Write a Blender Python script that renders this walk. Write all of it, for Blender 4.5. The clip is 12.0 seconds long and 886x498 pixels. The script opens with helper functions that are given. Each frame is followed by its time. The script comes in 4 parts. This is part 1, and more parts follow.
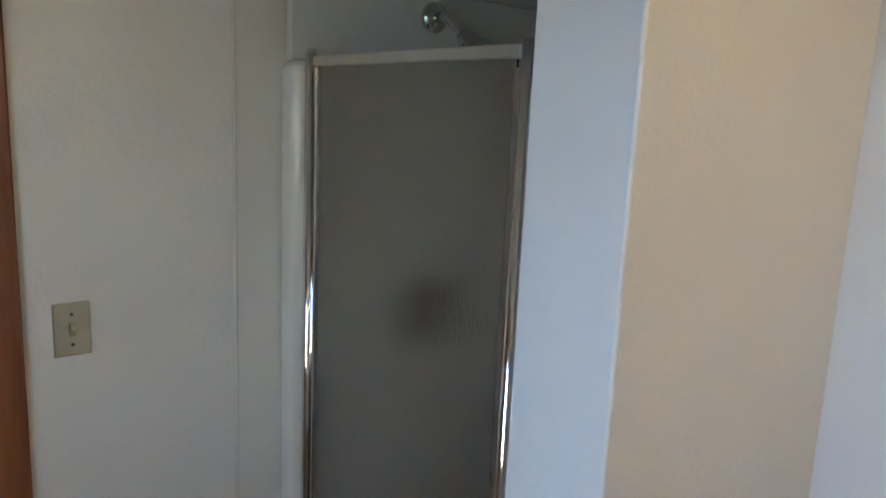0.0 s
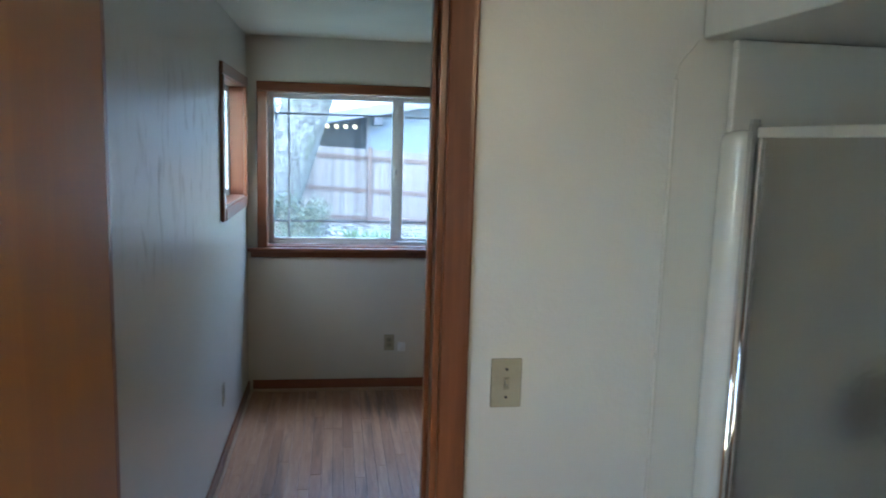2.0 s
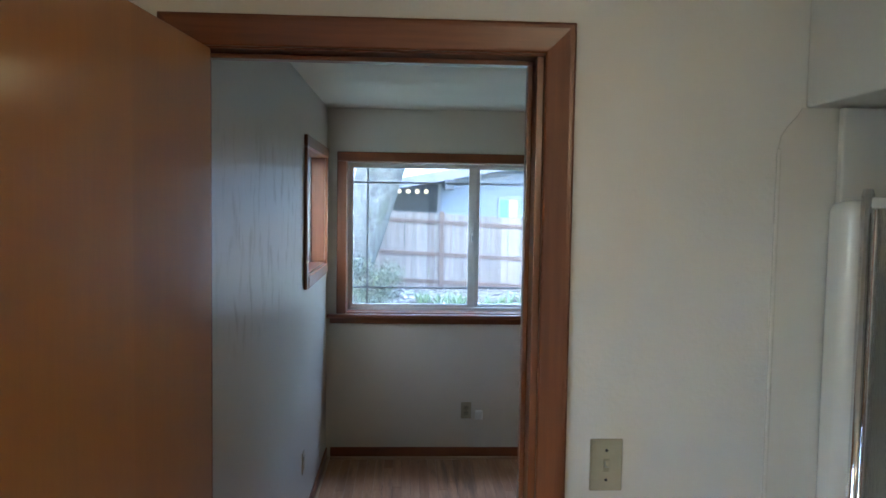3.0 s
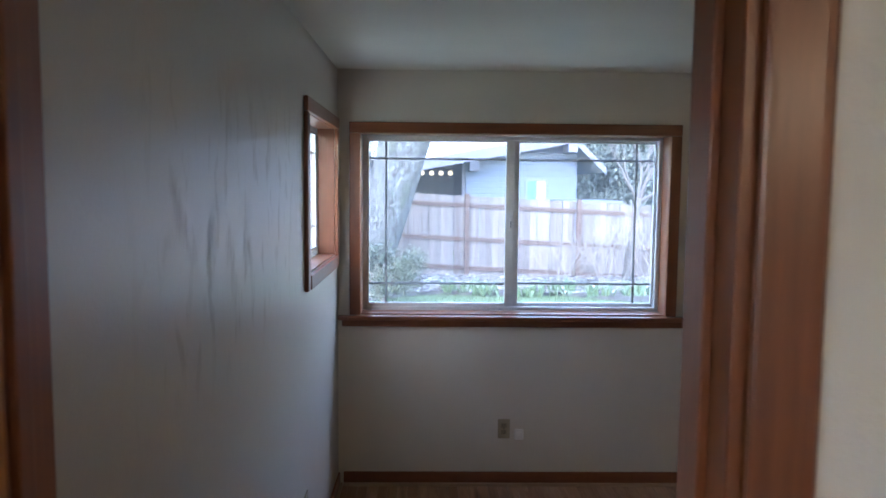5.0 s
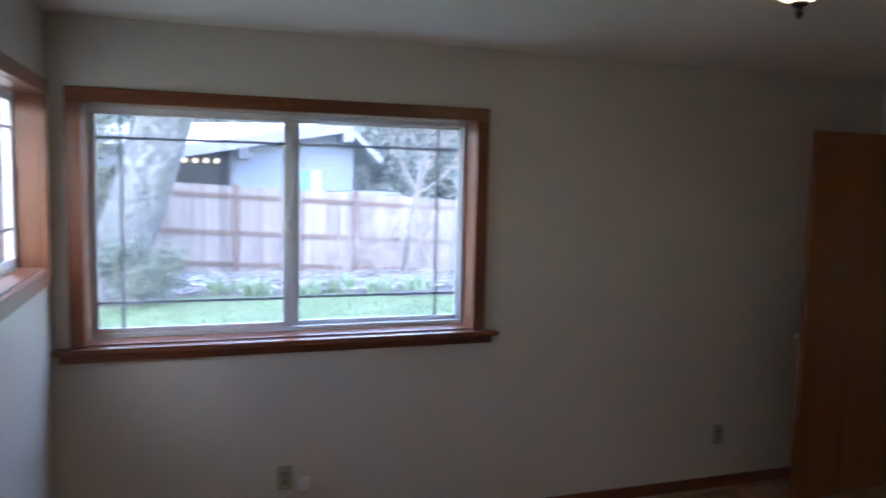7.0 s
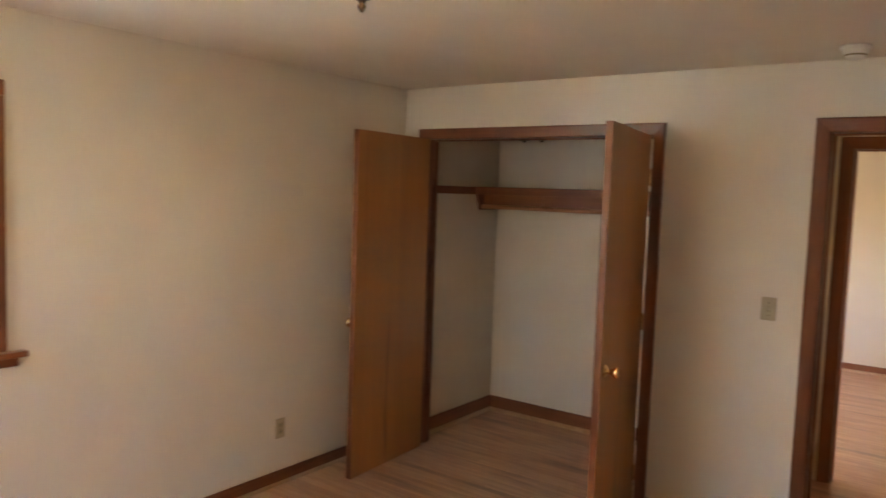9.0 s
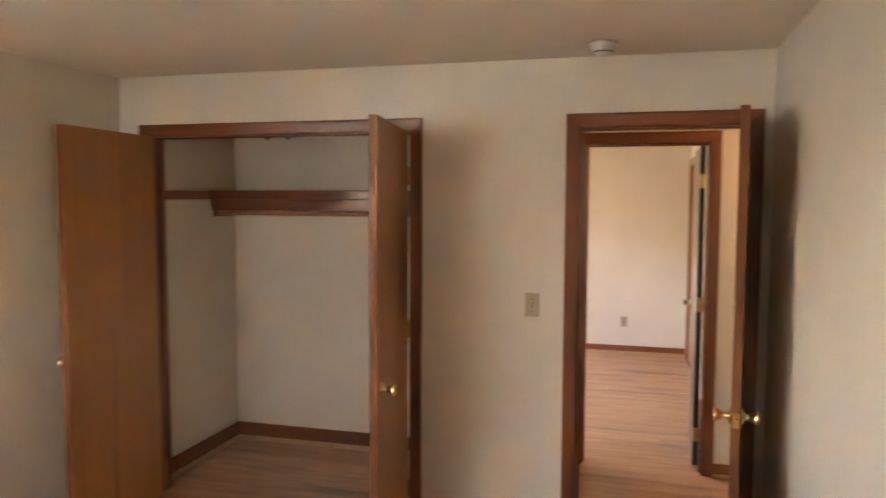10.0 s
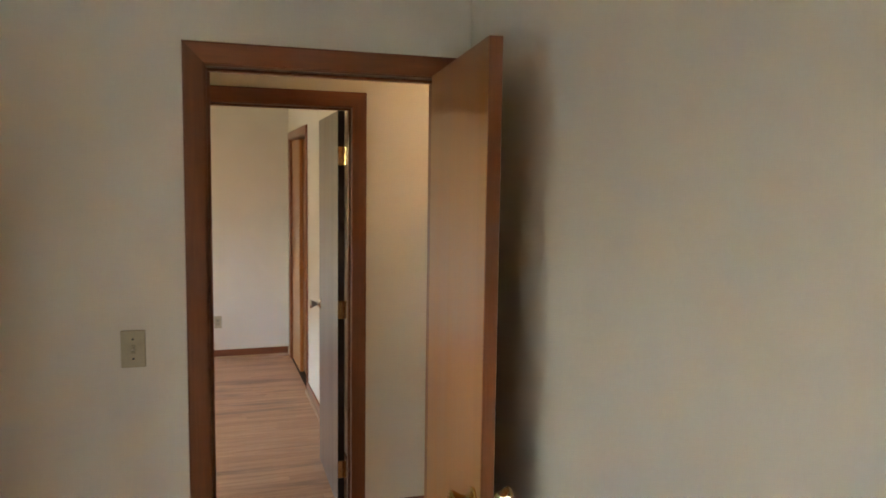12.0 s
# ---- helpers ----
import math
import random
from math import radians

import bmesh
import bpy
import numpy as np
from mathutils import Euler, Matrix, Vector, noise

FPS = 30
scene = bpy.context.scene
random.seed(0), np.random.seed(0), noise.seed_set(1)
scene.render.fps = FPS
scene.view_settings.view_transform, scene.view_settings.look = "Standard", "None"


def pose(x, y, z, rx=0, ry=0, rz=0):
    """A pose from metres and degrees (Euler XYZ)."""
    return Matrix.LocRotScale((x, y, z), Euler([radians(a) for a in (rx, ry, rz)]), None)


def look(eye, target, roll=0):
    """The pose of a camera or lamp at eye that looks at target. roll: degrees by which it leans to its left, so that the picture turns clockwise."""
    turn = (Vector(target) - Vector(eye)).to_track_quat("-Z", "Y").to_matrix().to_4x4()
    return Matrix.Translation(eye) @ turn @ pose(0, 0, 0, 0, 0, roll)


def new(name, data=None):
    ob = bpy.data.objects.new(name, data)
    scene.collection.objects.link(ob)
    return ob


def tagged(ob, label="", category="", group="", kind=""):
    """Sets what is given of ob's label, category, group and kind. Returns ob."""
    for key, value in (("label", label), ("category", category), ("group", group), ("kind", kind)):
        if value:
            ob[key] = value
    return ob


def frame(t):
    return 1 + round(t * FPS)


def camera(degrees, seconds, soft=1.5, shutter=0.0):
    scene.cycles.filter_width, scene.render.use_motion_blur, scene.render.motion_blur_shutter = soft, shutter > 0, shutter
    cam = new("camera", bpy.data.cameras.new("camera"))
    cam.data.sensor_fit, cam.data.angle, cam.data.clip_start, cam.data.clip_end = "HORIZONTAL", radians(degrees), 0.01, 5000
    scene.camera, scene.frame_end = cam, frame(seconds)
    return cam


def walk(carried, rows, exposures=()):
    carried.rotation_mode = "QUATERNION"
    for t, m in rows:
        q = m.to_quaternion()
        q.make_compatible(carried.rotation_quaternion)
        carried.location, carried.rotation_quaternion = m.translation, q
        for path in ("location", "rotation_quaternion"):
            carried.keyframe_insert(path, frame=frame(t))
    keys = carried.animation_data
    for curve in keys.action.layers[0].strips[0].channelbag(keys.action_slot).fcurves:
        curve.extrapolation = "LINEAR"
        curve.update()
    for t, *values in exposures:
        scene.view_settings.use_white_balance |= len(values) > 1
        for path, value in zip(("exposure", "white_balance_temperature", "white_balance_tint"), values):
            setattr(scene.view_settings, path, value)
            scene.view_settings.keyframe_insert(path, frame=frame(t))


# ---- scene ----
LENS = 61.9
cam = camera(LENS, 12.0, soft=1.6, shutter=0.35)
PATH = [
    (0, (0.662, -1.514, 1.672), (1.864, 0.04, 1.301), 2.6),
    (0.5, (0.668, -1.509, 1.661), (1.828, 0.06, 1.219), 3.1),
    (1, (0.648, -1.489, 1.683), (1.541, 0.243, 1.231), 2.1),
    (1.5, (0.607, -1.472, 1.705), (1.1, 0.431, 1.338), 2.1),
    (2, (0.582, -1.462, 1.721), (0.868, 0.496, 1.434), 1.7),
    (2.5, (0.557, -1.448, 1.74), (0.692, 0.538, 1.548), 1.3),
    (3, (0.532, -1.441, 1.744), (0.63, 0.553, 1.62), 0.9),
    (3.5, (0.513, -1.364, 1.735), (0.618, 0.629, 1.606), 1.1),
    (3.7, (0.516, -1.29, 1.725), (0.62, 0.701, 1.561), 1.1),
    (5.3, (0.515, -0.465, 1.728), (0.545, 1.527, 1.556), 0.5),
    (5.5, (0.517, -0.352, 1.711), (0.597, 1.639, 1.538), 0.9),
    (6, (0.545, -0.091, 1.702), (0.573, 1.899, 1.506), 0.9),
    (6.5, (0.559, 0.052, 1.712), (0.717, 2.035, 1.509), 1.1),
    (7, (0.57, 0.143, 1.732), (1.203, 2.031, 1.544), 1.3),
    (7.2, (0.558, 0.158, 1.72), (1.361, 1.981, 1.547), 1.1),
    (8.8, (0.564, 0.308, 1.703), (2.086, 1.597, 1.547), 1.9),
    (9, (0.585, 0.363, 1.699), (2.193, 1.542, 1.543), 2.0),
    (9.5, (0.721, 0.508, 1.708), (2.522, 1.366, 1.559), -0.1),
    (10, (0.854, 0.674, 1.708), (2.78, 1.196, 1.566), 0.2),
    (10.5, (1.013, 0.863, 1.721), (3.009, 0.857, 1.599), -2.2),
    (11, (1.275, 0.935, 1.704), (3.235, 0.559, 1.565), 0.0),
    (11.2, (1.427, 0.937, 1.704), (3.377, 0.517, 1.567), 0.1),
    (11.5, (1.64, 0.948, 1.709), (3.577, 0.472, 1.562), 0.9),
    (12, (2.055, 0.987, 1.705), (3.947, 0.366, 1.514), 0.8),
]
EXPOSURES = [(0.0, 3.85, 5650, 11), (1.0, 3.97, 5400, 2), (1.7, 4.2, 5400, 4), (2.5, 4.0, 5550, 8), (3.5, 3.95, 5700, 10), (5.3, 4.0, 5800, 20), (7.2, 3.93, 5800, 23), (8.8, 5.75, 8050, 28), (9.5, 6.3, 8150, 30), (10.0, 6.32, 7950, 29), (10.5, 6.22, 7500, 24), (11.0, 5.87, 7400, 21), (12.0, 5.65, 7100, 17)]
walk(cam, [(t, look(eye, target, roll)) for t, eye, target, roll in PATH], EXPOSURES)

# ---- world and lights ----
world = bpy.data.worlds.new("sky")
scene.world = world
world.use_nodes = True
wn, wl = world.node_tree.nodes, world.node_tree.links
sky = wn.new("ShaderNodeTexSky")
sky.sky_type = "NISHITA"
sky.sun_disc = False
sky.sun_elevation = radians(38)
sky.sun_rotation = radians(200)
sky.air_density, sky.dust_density, sky.ozone_density = 1.3, 0.4, 1.5
wn["Background"].inputs["Strength"].default_value = 0.15
wl.new(sky.outputs[0], wn["Background"].inputs["Color"])

sun_data = bpy.data.lights.new("sun", "SUN")
sun_data.energy, sun_data.angle, sun_data.color = 0.15, radians(40), (1.0, 0.985, 0.96)
sun = new("sun", sun_data)
sun.matrix_world = look((0, 0, 20), (0.27, 0.74, 20 - 0.62))


def area_light(name, m, w, h, power, color, spread=180):
    data = bpy.data.lights.new(name, "AREA")
    data.shape, data.size, data.size_y, data.energy, data.color = "RECTANGLE", w, h, power, color
    data.spread = radians(spread)
    ob = new(name, data)
    ob.matrix_world = m
    return ob


# area lamps for sky light, at the window openings except in the bedroom
# added fill lamp, hung outside above the wide window, out of sight
area_light("sky_fill_bedroom", look((1.45, 4.22, 2.55), (1.45, 3.2, 0.9)), 1.9, 0.6, 1.5, (0.50, 0.66, 1.0), 120)
area_light("window_light_bath", look((-0.19, -1.20, 1.55), (3.0, -1.20, 1.1)), 0.6, 0.8, 0.045, (0.32, 0.44, 1.0), 56)
# stands at an unseen window; warm tint added to yellow the far room
area_light("window_light_far_room", look((7.6, 3.79, 1.5), (7.6, 0.0, 1.0)), 1.6, 0.95, 0.50, (1.0, 0.77, 0.48))

lamp_data = bpy.data.lights.new("ceiling_lamp_bulb", "POINT")
lamp_data.energy, lamp_data.color, lamp_data.shadow_soft_size = 0.09, (1.0, 0.78, 0.45), 0.04
new("ceiling_lamp_bulb", lamp_data).location = (2.2, 1.87, 2.305)


# ---- materials ----
def mat(name):
    m = bpy.data.materials.new(name)
    m.use_nodes = True
    nt = m.node_tree
    return m, nt.nodes, nt.links, nt.nodes["Principled BSDF"]


def coords(n, l, scale=(1, 1, 1), kind="Object"):
    tc = n.new("ShaderNodeTexCoord")
    mp = n.new("ShaderNodeMapping")
    mp.inputs["Scale"].default_value = scale
    l.new(tc.outputs[kind], mp.inputs["Vector"])
    return mp.outputs["Vector"]


def world_coords(n, l, scale=(1, 1, 1)):
    geo = n.new("ShaderNodeNewGeometry")
    mp = n.new("ShaderNodeMapping")
    mp.inputs["Scale"].default_value = scale
    l.new(geo.outputs["Position"], mp.inputs["Vector"])
    return mp.outputs["Vector"]


def noise_tex(n, l, vec, scale, detail=4, rough=0.55, distortion=0.0):
    t = n.new("ShaderNodeTexNoise")
    t.inputs["Scale"].default_value = scale
    t.inputs["Detail"].default_value = detail
    t.inputs["Roughness"].default_value = rough
    t.inputs["Distortion"].default_value = distortion
    l.new(vec, t.inputs["Vector"])
    return t.outputs["Fac"]


def ramp(n, l, fac, stops):
    r = n.new("ShaderNodeValToRGB")
    e = r.color_ramp.elements
    while len(e) < len(stops):
        e.new(0.5)
    for el, (p, c) in zip(e, stops):
        el.position = p
        el.color = (*c, 1) if len(c) == 3 else c
    l.new(fac, r.inputs["Fac"])
    return r.outputs["Color"]


def mix(n, l, fac, a, b, mode="MIX"):
    m = n.new("ShaderNodeMix")
    m.data_type, m.blend_type = "RGBA", mode
    for sock, v in ((m.inputs["Factor"], fac), (m.inputs["A"], a), (m.inputs["B"], b)):
        if hasattr(v, "is_linked"):
            l.new(v, sock)
        elif isinstance(v, (int, float)):
            sock.default_value = v
        else:
            sock.default_value = (*v, 1)
    return m.outputs["Result"]


def math_node(n, l, op, a, b=0.0):
    m = n.new("ShaderNodeMath")
    m.operation = op
    for sock, v in ((m.inputs[0], a), (m.inputs[1], b)):
        if hasattr(v, "is_linked"):
            l.new(v, sock)
        else:
            sock.default_value = v
    return m.outputs[0]


def bump(n, l, p, height, strength, distance=0.002):
    b = n.new("ShaderNodeBump")
    b.inputs["Strength"].default_value = strength
    b.inputs["Distance"].default_value = distance
    l.new(height, b.inputs["Height"])
    l.new(b.outputs["Normal"], p.inputs["Normal"])


def paint(name, color, rough=0.5, texture=0.25, tint=0.05):
    """Rolled wall paint: light orange-peel relief and faint large blotches."""
    m, n, l, p = mat(name)
    v = world_coords(n, l)
    big = noise_tex(n, l, v, 1.7, 3)
    dark = tuple(c * (1 - tint) for c in color)
    lite = tuple(min(1, c * (1 + tint * 0.6)) for c in color)
    l.new(ramp(n, l, big, [(0.3, dark), (0.7, lite)]), p.inputs["Base Color"])
    fine = noise_tex(n, l, v, 95, 3)
    mid = noise_tex(n, l, v, 22, 3)
    h = math_node(n, l, "ADD", fine, math_node(n, l, "MULTIPLY", mid, 0.9))
    p.inputs["Roughness"].default_value = rough
    bump(n, l, p, h, texture, 0.0025)
    return m


def stained_paint(name, color):
    """Wall paint with grey scuffs and drips over one stretch of the wall."""
    m, n, l, p = mat(name)
    v = world_coords(n, l)
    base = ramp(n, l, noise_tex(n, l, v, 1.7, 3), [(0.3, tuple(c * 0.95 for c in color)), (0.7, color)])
    streak = noise_tex(n, l, world_coords(n, l, (1, 5.0, 1.7)), 2.6, 5, 0.62, 0.5)
    fine = noise_tex(n, l, world_coords(n, l, (1, 3, 1.2)), 11, 4, 0.65)
    sep = n.new("ShaderNodeSeparateXYZ")
    l.new(v, sep.inputs[0])
    yy = math_node(n, l, "ABSOLUTE", math_node(n, l, "SUBTRACT", sep.outputs["Y"], 1.45))
    zz = math_node(n, l, "ABSOLUTE", math_node(n, l, "SUBTRACT", sep.outputs["Z"], 1.62))
    inside = math_node(n, l, "SUBTRACT", 1.0, math_node(n, l, "MAXIMUM", math_node(n, l, "MULTIPLY", yy, 1.05), math_node(n, l, "MULTIPLY", zz, 2.3)))
    region = n.new("ShaderNodeClamp")
    l.new(math_node(n, l, "MULTIPLY", inside, 2.2), region.inputs[0])
    smear = ramp(n, l, math_node(n, l, "ADD", math_node(n, l, "MULTIPLY", streak, 0.84), math_node(n, l, "MULTIPLY", fine, 0.16)), [(0.53, (0, 0, 0)), (0.64, (1, 1, 1))])
    scuff = math_node(n, l, "MULTIPLY", smear, region.outputs[0])
    l.new(mix(n, l, math_node(n, l, "MULTIPLY", scuff, 0.16), base, (0.24, 0.205, 0.175)), p.inputs["Base Color"])
    l.new(math_node(n, l, "ADD", 0.30, math_node(n, l, "MULTIPLY", scuff, 0.36)), p.inputs["Roughness"])
    p.inputs["Specular IOR Level"].default_value = 0.8
    h = math_node(n, l, "ADD", noise_tex(n, l, v, 95, 3), noise_tex(n, l, v, 22, 3))
    bump(n, l, p, h, 0.3, 0.0025)
    return m


def wood(name, light, dark, axis="z", rough=0.32, coat=0.25, grain=1.0, knots=False, spread=0.12):
    """Stained, varnished wood whose grain runs along the axis, in world size."""
    m, n, l, p = mat(name)
    info = n.new("ShaderNodeObjectInfo")
    scale = {"x": (0.06, 1, 1), "y": (1, 0.06, 1), "z": (1, 1, 0.06)}[axis]
    add = n.new("ShaderNodeVectorMath")
    add.operation = "ADD"
    l.new(world_coords(n, l, scale), add.inputs[0])
    l.new(math_node(n, l, "MULTIPLY", info.outputs["Random"], 13.0), add.inputs[1])
    v = add.outputs[0]
    coarse = noise_tex(n, l, v, 14 * grain, 4, 0.6, 0.6)
    fine = noise_tex(n, l, v, 130 * grain, 3, 0.6)
    both = math_node(n, l, "ADD", math_node(n, l, "MULTIPLY", coarse, 0.7), math_node(n, l, "MULTIPLY", fine, 0.3))
    col = ramp(n, l, both, [(0.32, dark), (0.5, tuple((a + b) / 2 for a, b in zip(light, dark))), (0.68, light)])
    if knots:
        blotch = noise_tex(n, l, v, 3.1, 3, 0.6, 1.2)
        col = mix(n, l, math_node(n, l, "MULTIPLY", ramp(n, l, blotch, [(0.62, (0, 0, 0)), (0.72, (1, 1, 1))]), 0.55), col, tuple(c * 0.45 for c in dark))
    tone = ramp(n, l, info.outputs["Random"], [(0, (1 - spread,) * 3), (1, (1 + spread * 0.7,) * 3)])
    l.new(mix(n, l, 1.0, col, tone, "MULTIPLY"), p.inputs["Base Color"])
    l.new(ramp(n, l, coarse, [(0.2, (rough * 0.8,) * 3), (0.8, (rough * 1.25,) * 3)]), p.inputs["Roughness"])
    p.inputs["Coat Weight"].default_value = coat
    p.inputs["Coat Roughness"].default_value = 0.22
    bump(n, l, p, both, 0.12, 0.001)
    return m


def veneer(name, light, dark, streak):
    """Flush door veneer: upright bands of slightly different tone, and a few dark mineral streaks."""
    m, n, l, p = mat(name)
    v = coords(n, l, (1, 1, 0.05))
    coarse = noise_tex(n, l, v, 10, 4, 0.6, 0.8)
    fine = noise_tex(n, l, v, 120, 3, 0.6)
    sep = n.new("ShaderNodeSeparateXYZ")
    l.new(coords(n, l), sep.inputs[0])
    band = n.new("ShaderNodeTexWhiteNoise")
    band.noise_dimensions = "1D"
    l.new(math_node(n, l, "FLOOR", math_node(n, l, "MULTIPLY", sep.outputs["X"], 6.3)), band.inputs["W"])
    both = math_node(n, l, "ADD", math_node(n, l, "MULTIPLY", coarse, 0.55), math_node(n, l, "MULTIPLY", fine, 0.2))
    both = math_node(n, l, "ADD", both, math_node(n, l, "MULTIPLY", band.outputs["Value"], 0.12))
    col = ramp(n, l, both, [(0.3, dark), (0.7, light)])
    s = noise_tex(n, l, coords(n, l, (1, 1, 0.16)), 4.2, 3, 0.5, 0.5)
    col = mix(n, l, math_node(n, l, "MULTIPLY", ramp(n, l, s, [(0.69, (0, 0, 0)), (0.76, (1, 1, 1))]), 0.5), col, streak)
    l.new(col, p.inputs["Base Color"])
    l.new(ramp(n, l, coarse, [(0.2, (0.27,) * 3), (0.8, (0.4,) * 3)]), p.inputs["Roughness"])
    p.inputs["Coat Weight"].default_value = 0.6
    p.inputs["Coat Roughness"].default_value = 0.15
    bump(n, l, p, fine, 0.06, 0.001)
    return m


def floor_wood(name, per_island=False):
    """Old strip oak, its varnish worn pale, with dark stains."""
    m, n, l, p = mat(name)
    if per_island:
        rnd = n.new("ShaderNodeNewGeometry").outputs["Random Per Island"]
    else:
        rnd = n.new("ShaderNodeObjectInfo").outputs["Random"]
    add = n.new("ShaderNodeVectorMath")
    add.operation = "ADD"
    l.new(world_coords(n, l, (1, 0.07, 1)), add.inputs[0])
    l.new(math_node(n, l, "MULTIPLY", rnd, 7.0), add.inputs[1])
    g = noise_tex(n, l, add.outputs[0], 28, 4, 0.6, 0.5)
    f = noise_tex(n, l, add.outputs[0], 190, 2)
    both = math_node(n, l, "ADD", math_node(n, l, "MULTIPLY", g, 0.65), math_node(n, l, "MULTIPLY", f, 0.35))
    col = ramp(n, l, both, [(0.3, (0.34, 0.165, 0.090)), (0.5, (0.47, 0.258, 0.145)), (0.7, (0.57, 0.345, 0.210))])
    tone = ramp(n, l, rnd, [(0, (0.84, 0.79, 0.76)), (0.3, (0.95, 0.93, 0.92)), (0.95, (1.05, 1.04, 1.03)), (1, (0.70, 0.60, 0.54))])
    col = mix(n, l, 1.0, col, tone, "MULTIPLY")
    stain = noise_tex(n, l, world_coords(n, l, (1, 0.10, 1)), 7.5, 4, 0.62, 0.25)
    col = mix(n, l, math_node(n, l, "MULTIPLY", ramp(n, l, stain, [(0.54, (0, 0, 0)), (0.66, (1, 1, 1))]), 0.58), col, (0.085, 0.050, 0.038))
    l.new(col, p.inputs["Base Color"])
    worn = noise_tex(n, l, world_coords(n, l), 3.0, 3)
    l.new(ramp(n, l, worn, [(0.3, (0.29,) * 3), (0.75, (0.38,) * 3)]), p.inputs["Roughness"])
    bump(n, l, p, both, 0.12, 0.001)
    return m


def plain(name, color, rough=0.4, metal=0.0, var=0.06, scale=30):
    m, n, l, p = mat(name)
    f = noise_tex(n, l, coords(n, l), scale, 3)
    l.new(ramp(n, l, f, [(0.3, tuple(c * (1 - var) for c in color)), (0.7, tuple(min(1, c * (1 + var)) for c in color))]), p.inputs["Base Color"])
    p.inputs["Roughness"].default_value = rough
    p.inputs["Metallic"].default_value = metal
    return m


def glass(name, rough=0.0, tint=(1, 1, 1), bumpy=0.0, ior=1.45):
    m, n, l, p = mat(name)
    p.inputs["Base Color"].default_value = (*tint, 1)
    p.inputs["Transmission Weight"].default_value = 1.0
    p.inputs["Roughness"].default_value = rough
    p.inputs["IOR"].default_value = ior
    if bumpy:
        bump(n, l, p, noise_tex(n, l, coords(n, l), 160, 3), bumpy, 0.002)
    return m


def veiled_glass(name, veil):
    """Clear window glass with a thin translucent film that puts haze over the view."""
    m, n, l, p = mat(name)
    p.inputs["Base Color"].default_value = (1, 1, 1, 1)
    p.inputs["Transmission Weight"].default_value = 1.0
    p.inputs["Roughness"].default_value = 0.0
    p.inputs["IOR"].default_value = 1.45
    film = n.new("ShaderNodeBsdfTranslucent")
    film.inputs["Color"].default_value = (0.86, 0.88, 0.90, 1)
    both = n.new("ShaderNodeMixShader")
    smear = noise_tex(n, l, coords(n, l), 2.3, 4, 0.6)
    l.new(ramp(n, l, smear, [(0.3, (veil * 0.8,) * 3), (0.7, (veil * 1.2,) * 3)]), both.inputs[0])
    l.new(p.outputs[0], both.inputs[1])
    l.new(film.outputs[0], both.inputs[2])
    l.new(both.outputs[0], n["Material Output"].inputs["Surface"])
    return m


def emitter(name, color, strength, base=(0.9, 0.85, 0.75)):
    m, n, l, p = mat(name)
    p.inputs["Base Color"].default_value = (*base, 1)
    p.inputs["Emission Color"].default_value = (*color, 1)
    p.inputs["Emission Strength"].default_value = strength
    p.inputs["Roughness"].default_value = 0.3
    return m


WALL = paint("cream_wall_paint", (0.67, 0.62, 0.52))
# WALL's cream darkened, so the west wall's shade is in the paint
WALL_W = stained_paint("scuffed_shaded_wall_paint", (0.52, 0.475, 0.40))
WALL_BATH = paint("bath_wall_paint", (0.72, 0.68, 0.59), rough=0.36, texture=0.4)
CEIL = paint("ceiling_paint", (0.73, 0.68, 0.57), rough=0.7, texture=0.5)
TRIM_Z = wood("fir_trim_upright", (0.25, 0.083, 0.028), (0.135, 0.039, 0.0133), "z")
TRIM_X = wood("fir_trim_east_west", (0.25, 0.083, 0.028), (0.135, 0.039, 0.0133), "x")
TRIM_Y = wood("fir_trim_north_south", (0.25, 0.083, 0.028), (0.135, 0.039, 0.0133), "y")
SHOE = wood("pale_shoe_moulding", (0.55, 0.38, 0.25), (0.42, 0.26, 0.16), "x", coat=0.1)
VENEER = veneer("door_veneer", (0.44, 0.188, 0.050), (0.345, 0.135, 0.033), (0.11, 0.03, 0.012))
# door veneer with the grey of reflected window light put into its colour
VENEER_D = veneer("sheen_greyed_door_veneer", (0.13, 0.105, 0.09), (0.085, 0.066, 0.055), (0.05, 0.035, 0.025))
FLOOR = floor_wood("oak_strip")
FLOOR_J = floor_wood("oak_strip_joined", True)
SUBFLOOR = plain("dark_subfloor", (0.035, 0.024, 0.018), 0.8)
VINYL = plain("white_vinyl", (0.72, 0.72, 0.70), 0.35)
MUNTIN = plain("grey_grille", (0.22, 0.23, 0.24), 0.4)
PANE = veiled_glass("window_glass", 0.013)
FROST = glass("obscure_glass", 0.20, (0.93, 0.90, 0.85), 0.35)
SATIN = plain("satin_aluminium", (0.66, 0.65, 0.62), 0.38, 1.0, 0.03)
CHROME = plain("chrome", (0.75, 0.75, 0.76), 0.09, 1.0, 0.02)
BRASS = plain("polished_brass", (0.74, 0.57, 0.30), 0.14, 1.0, 0.04)
# near-black stands for the shadow on the far door's hinge edge
SHADED_EDGE = plain("shaded_door_edge", (0.022, 0.016, 0.014), 0.5)
ROD = wood("clothes_rod_wood", (0.42, 0.20, 0.10), (0.28, 0.11, 0.05), "y", coat=0.1)
BRONZE = plain("dark_bronze", (0.07, 0.045, 0.03), 0.35, 0.8)
IVORY = plain("ivory_plastic", (0.40, 0.345, 0.225), 0.32)
IVORY_D = plain("ivory_plastic_shade", (0.29, 0.25, 0.155), 0.35)
SLOT = plain("dark_slot", (0.03, 0.028, 0.025), 0.6)
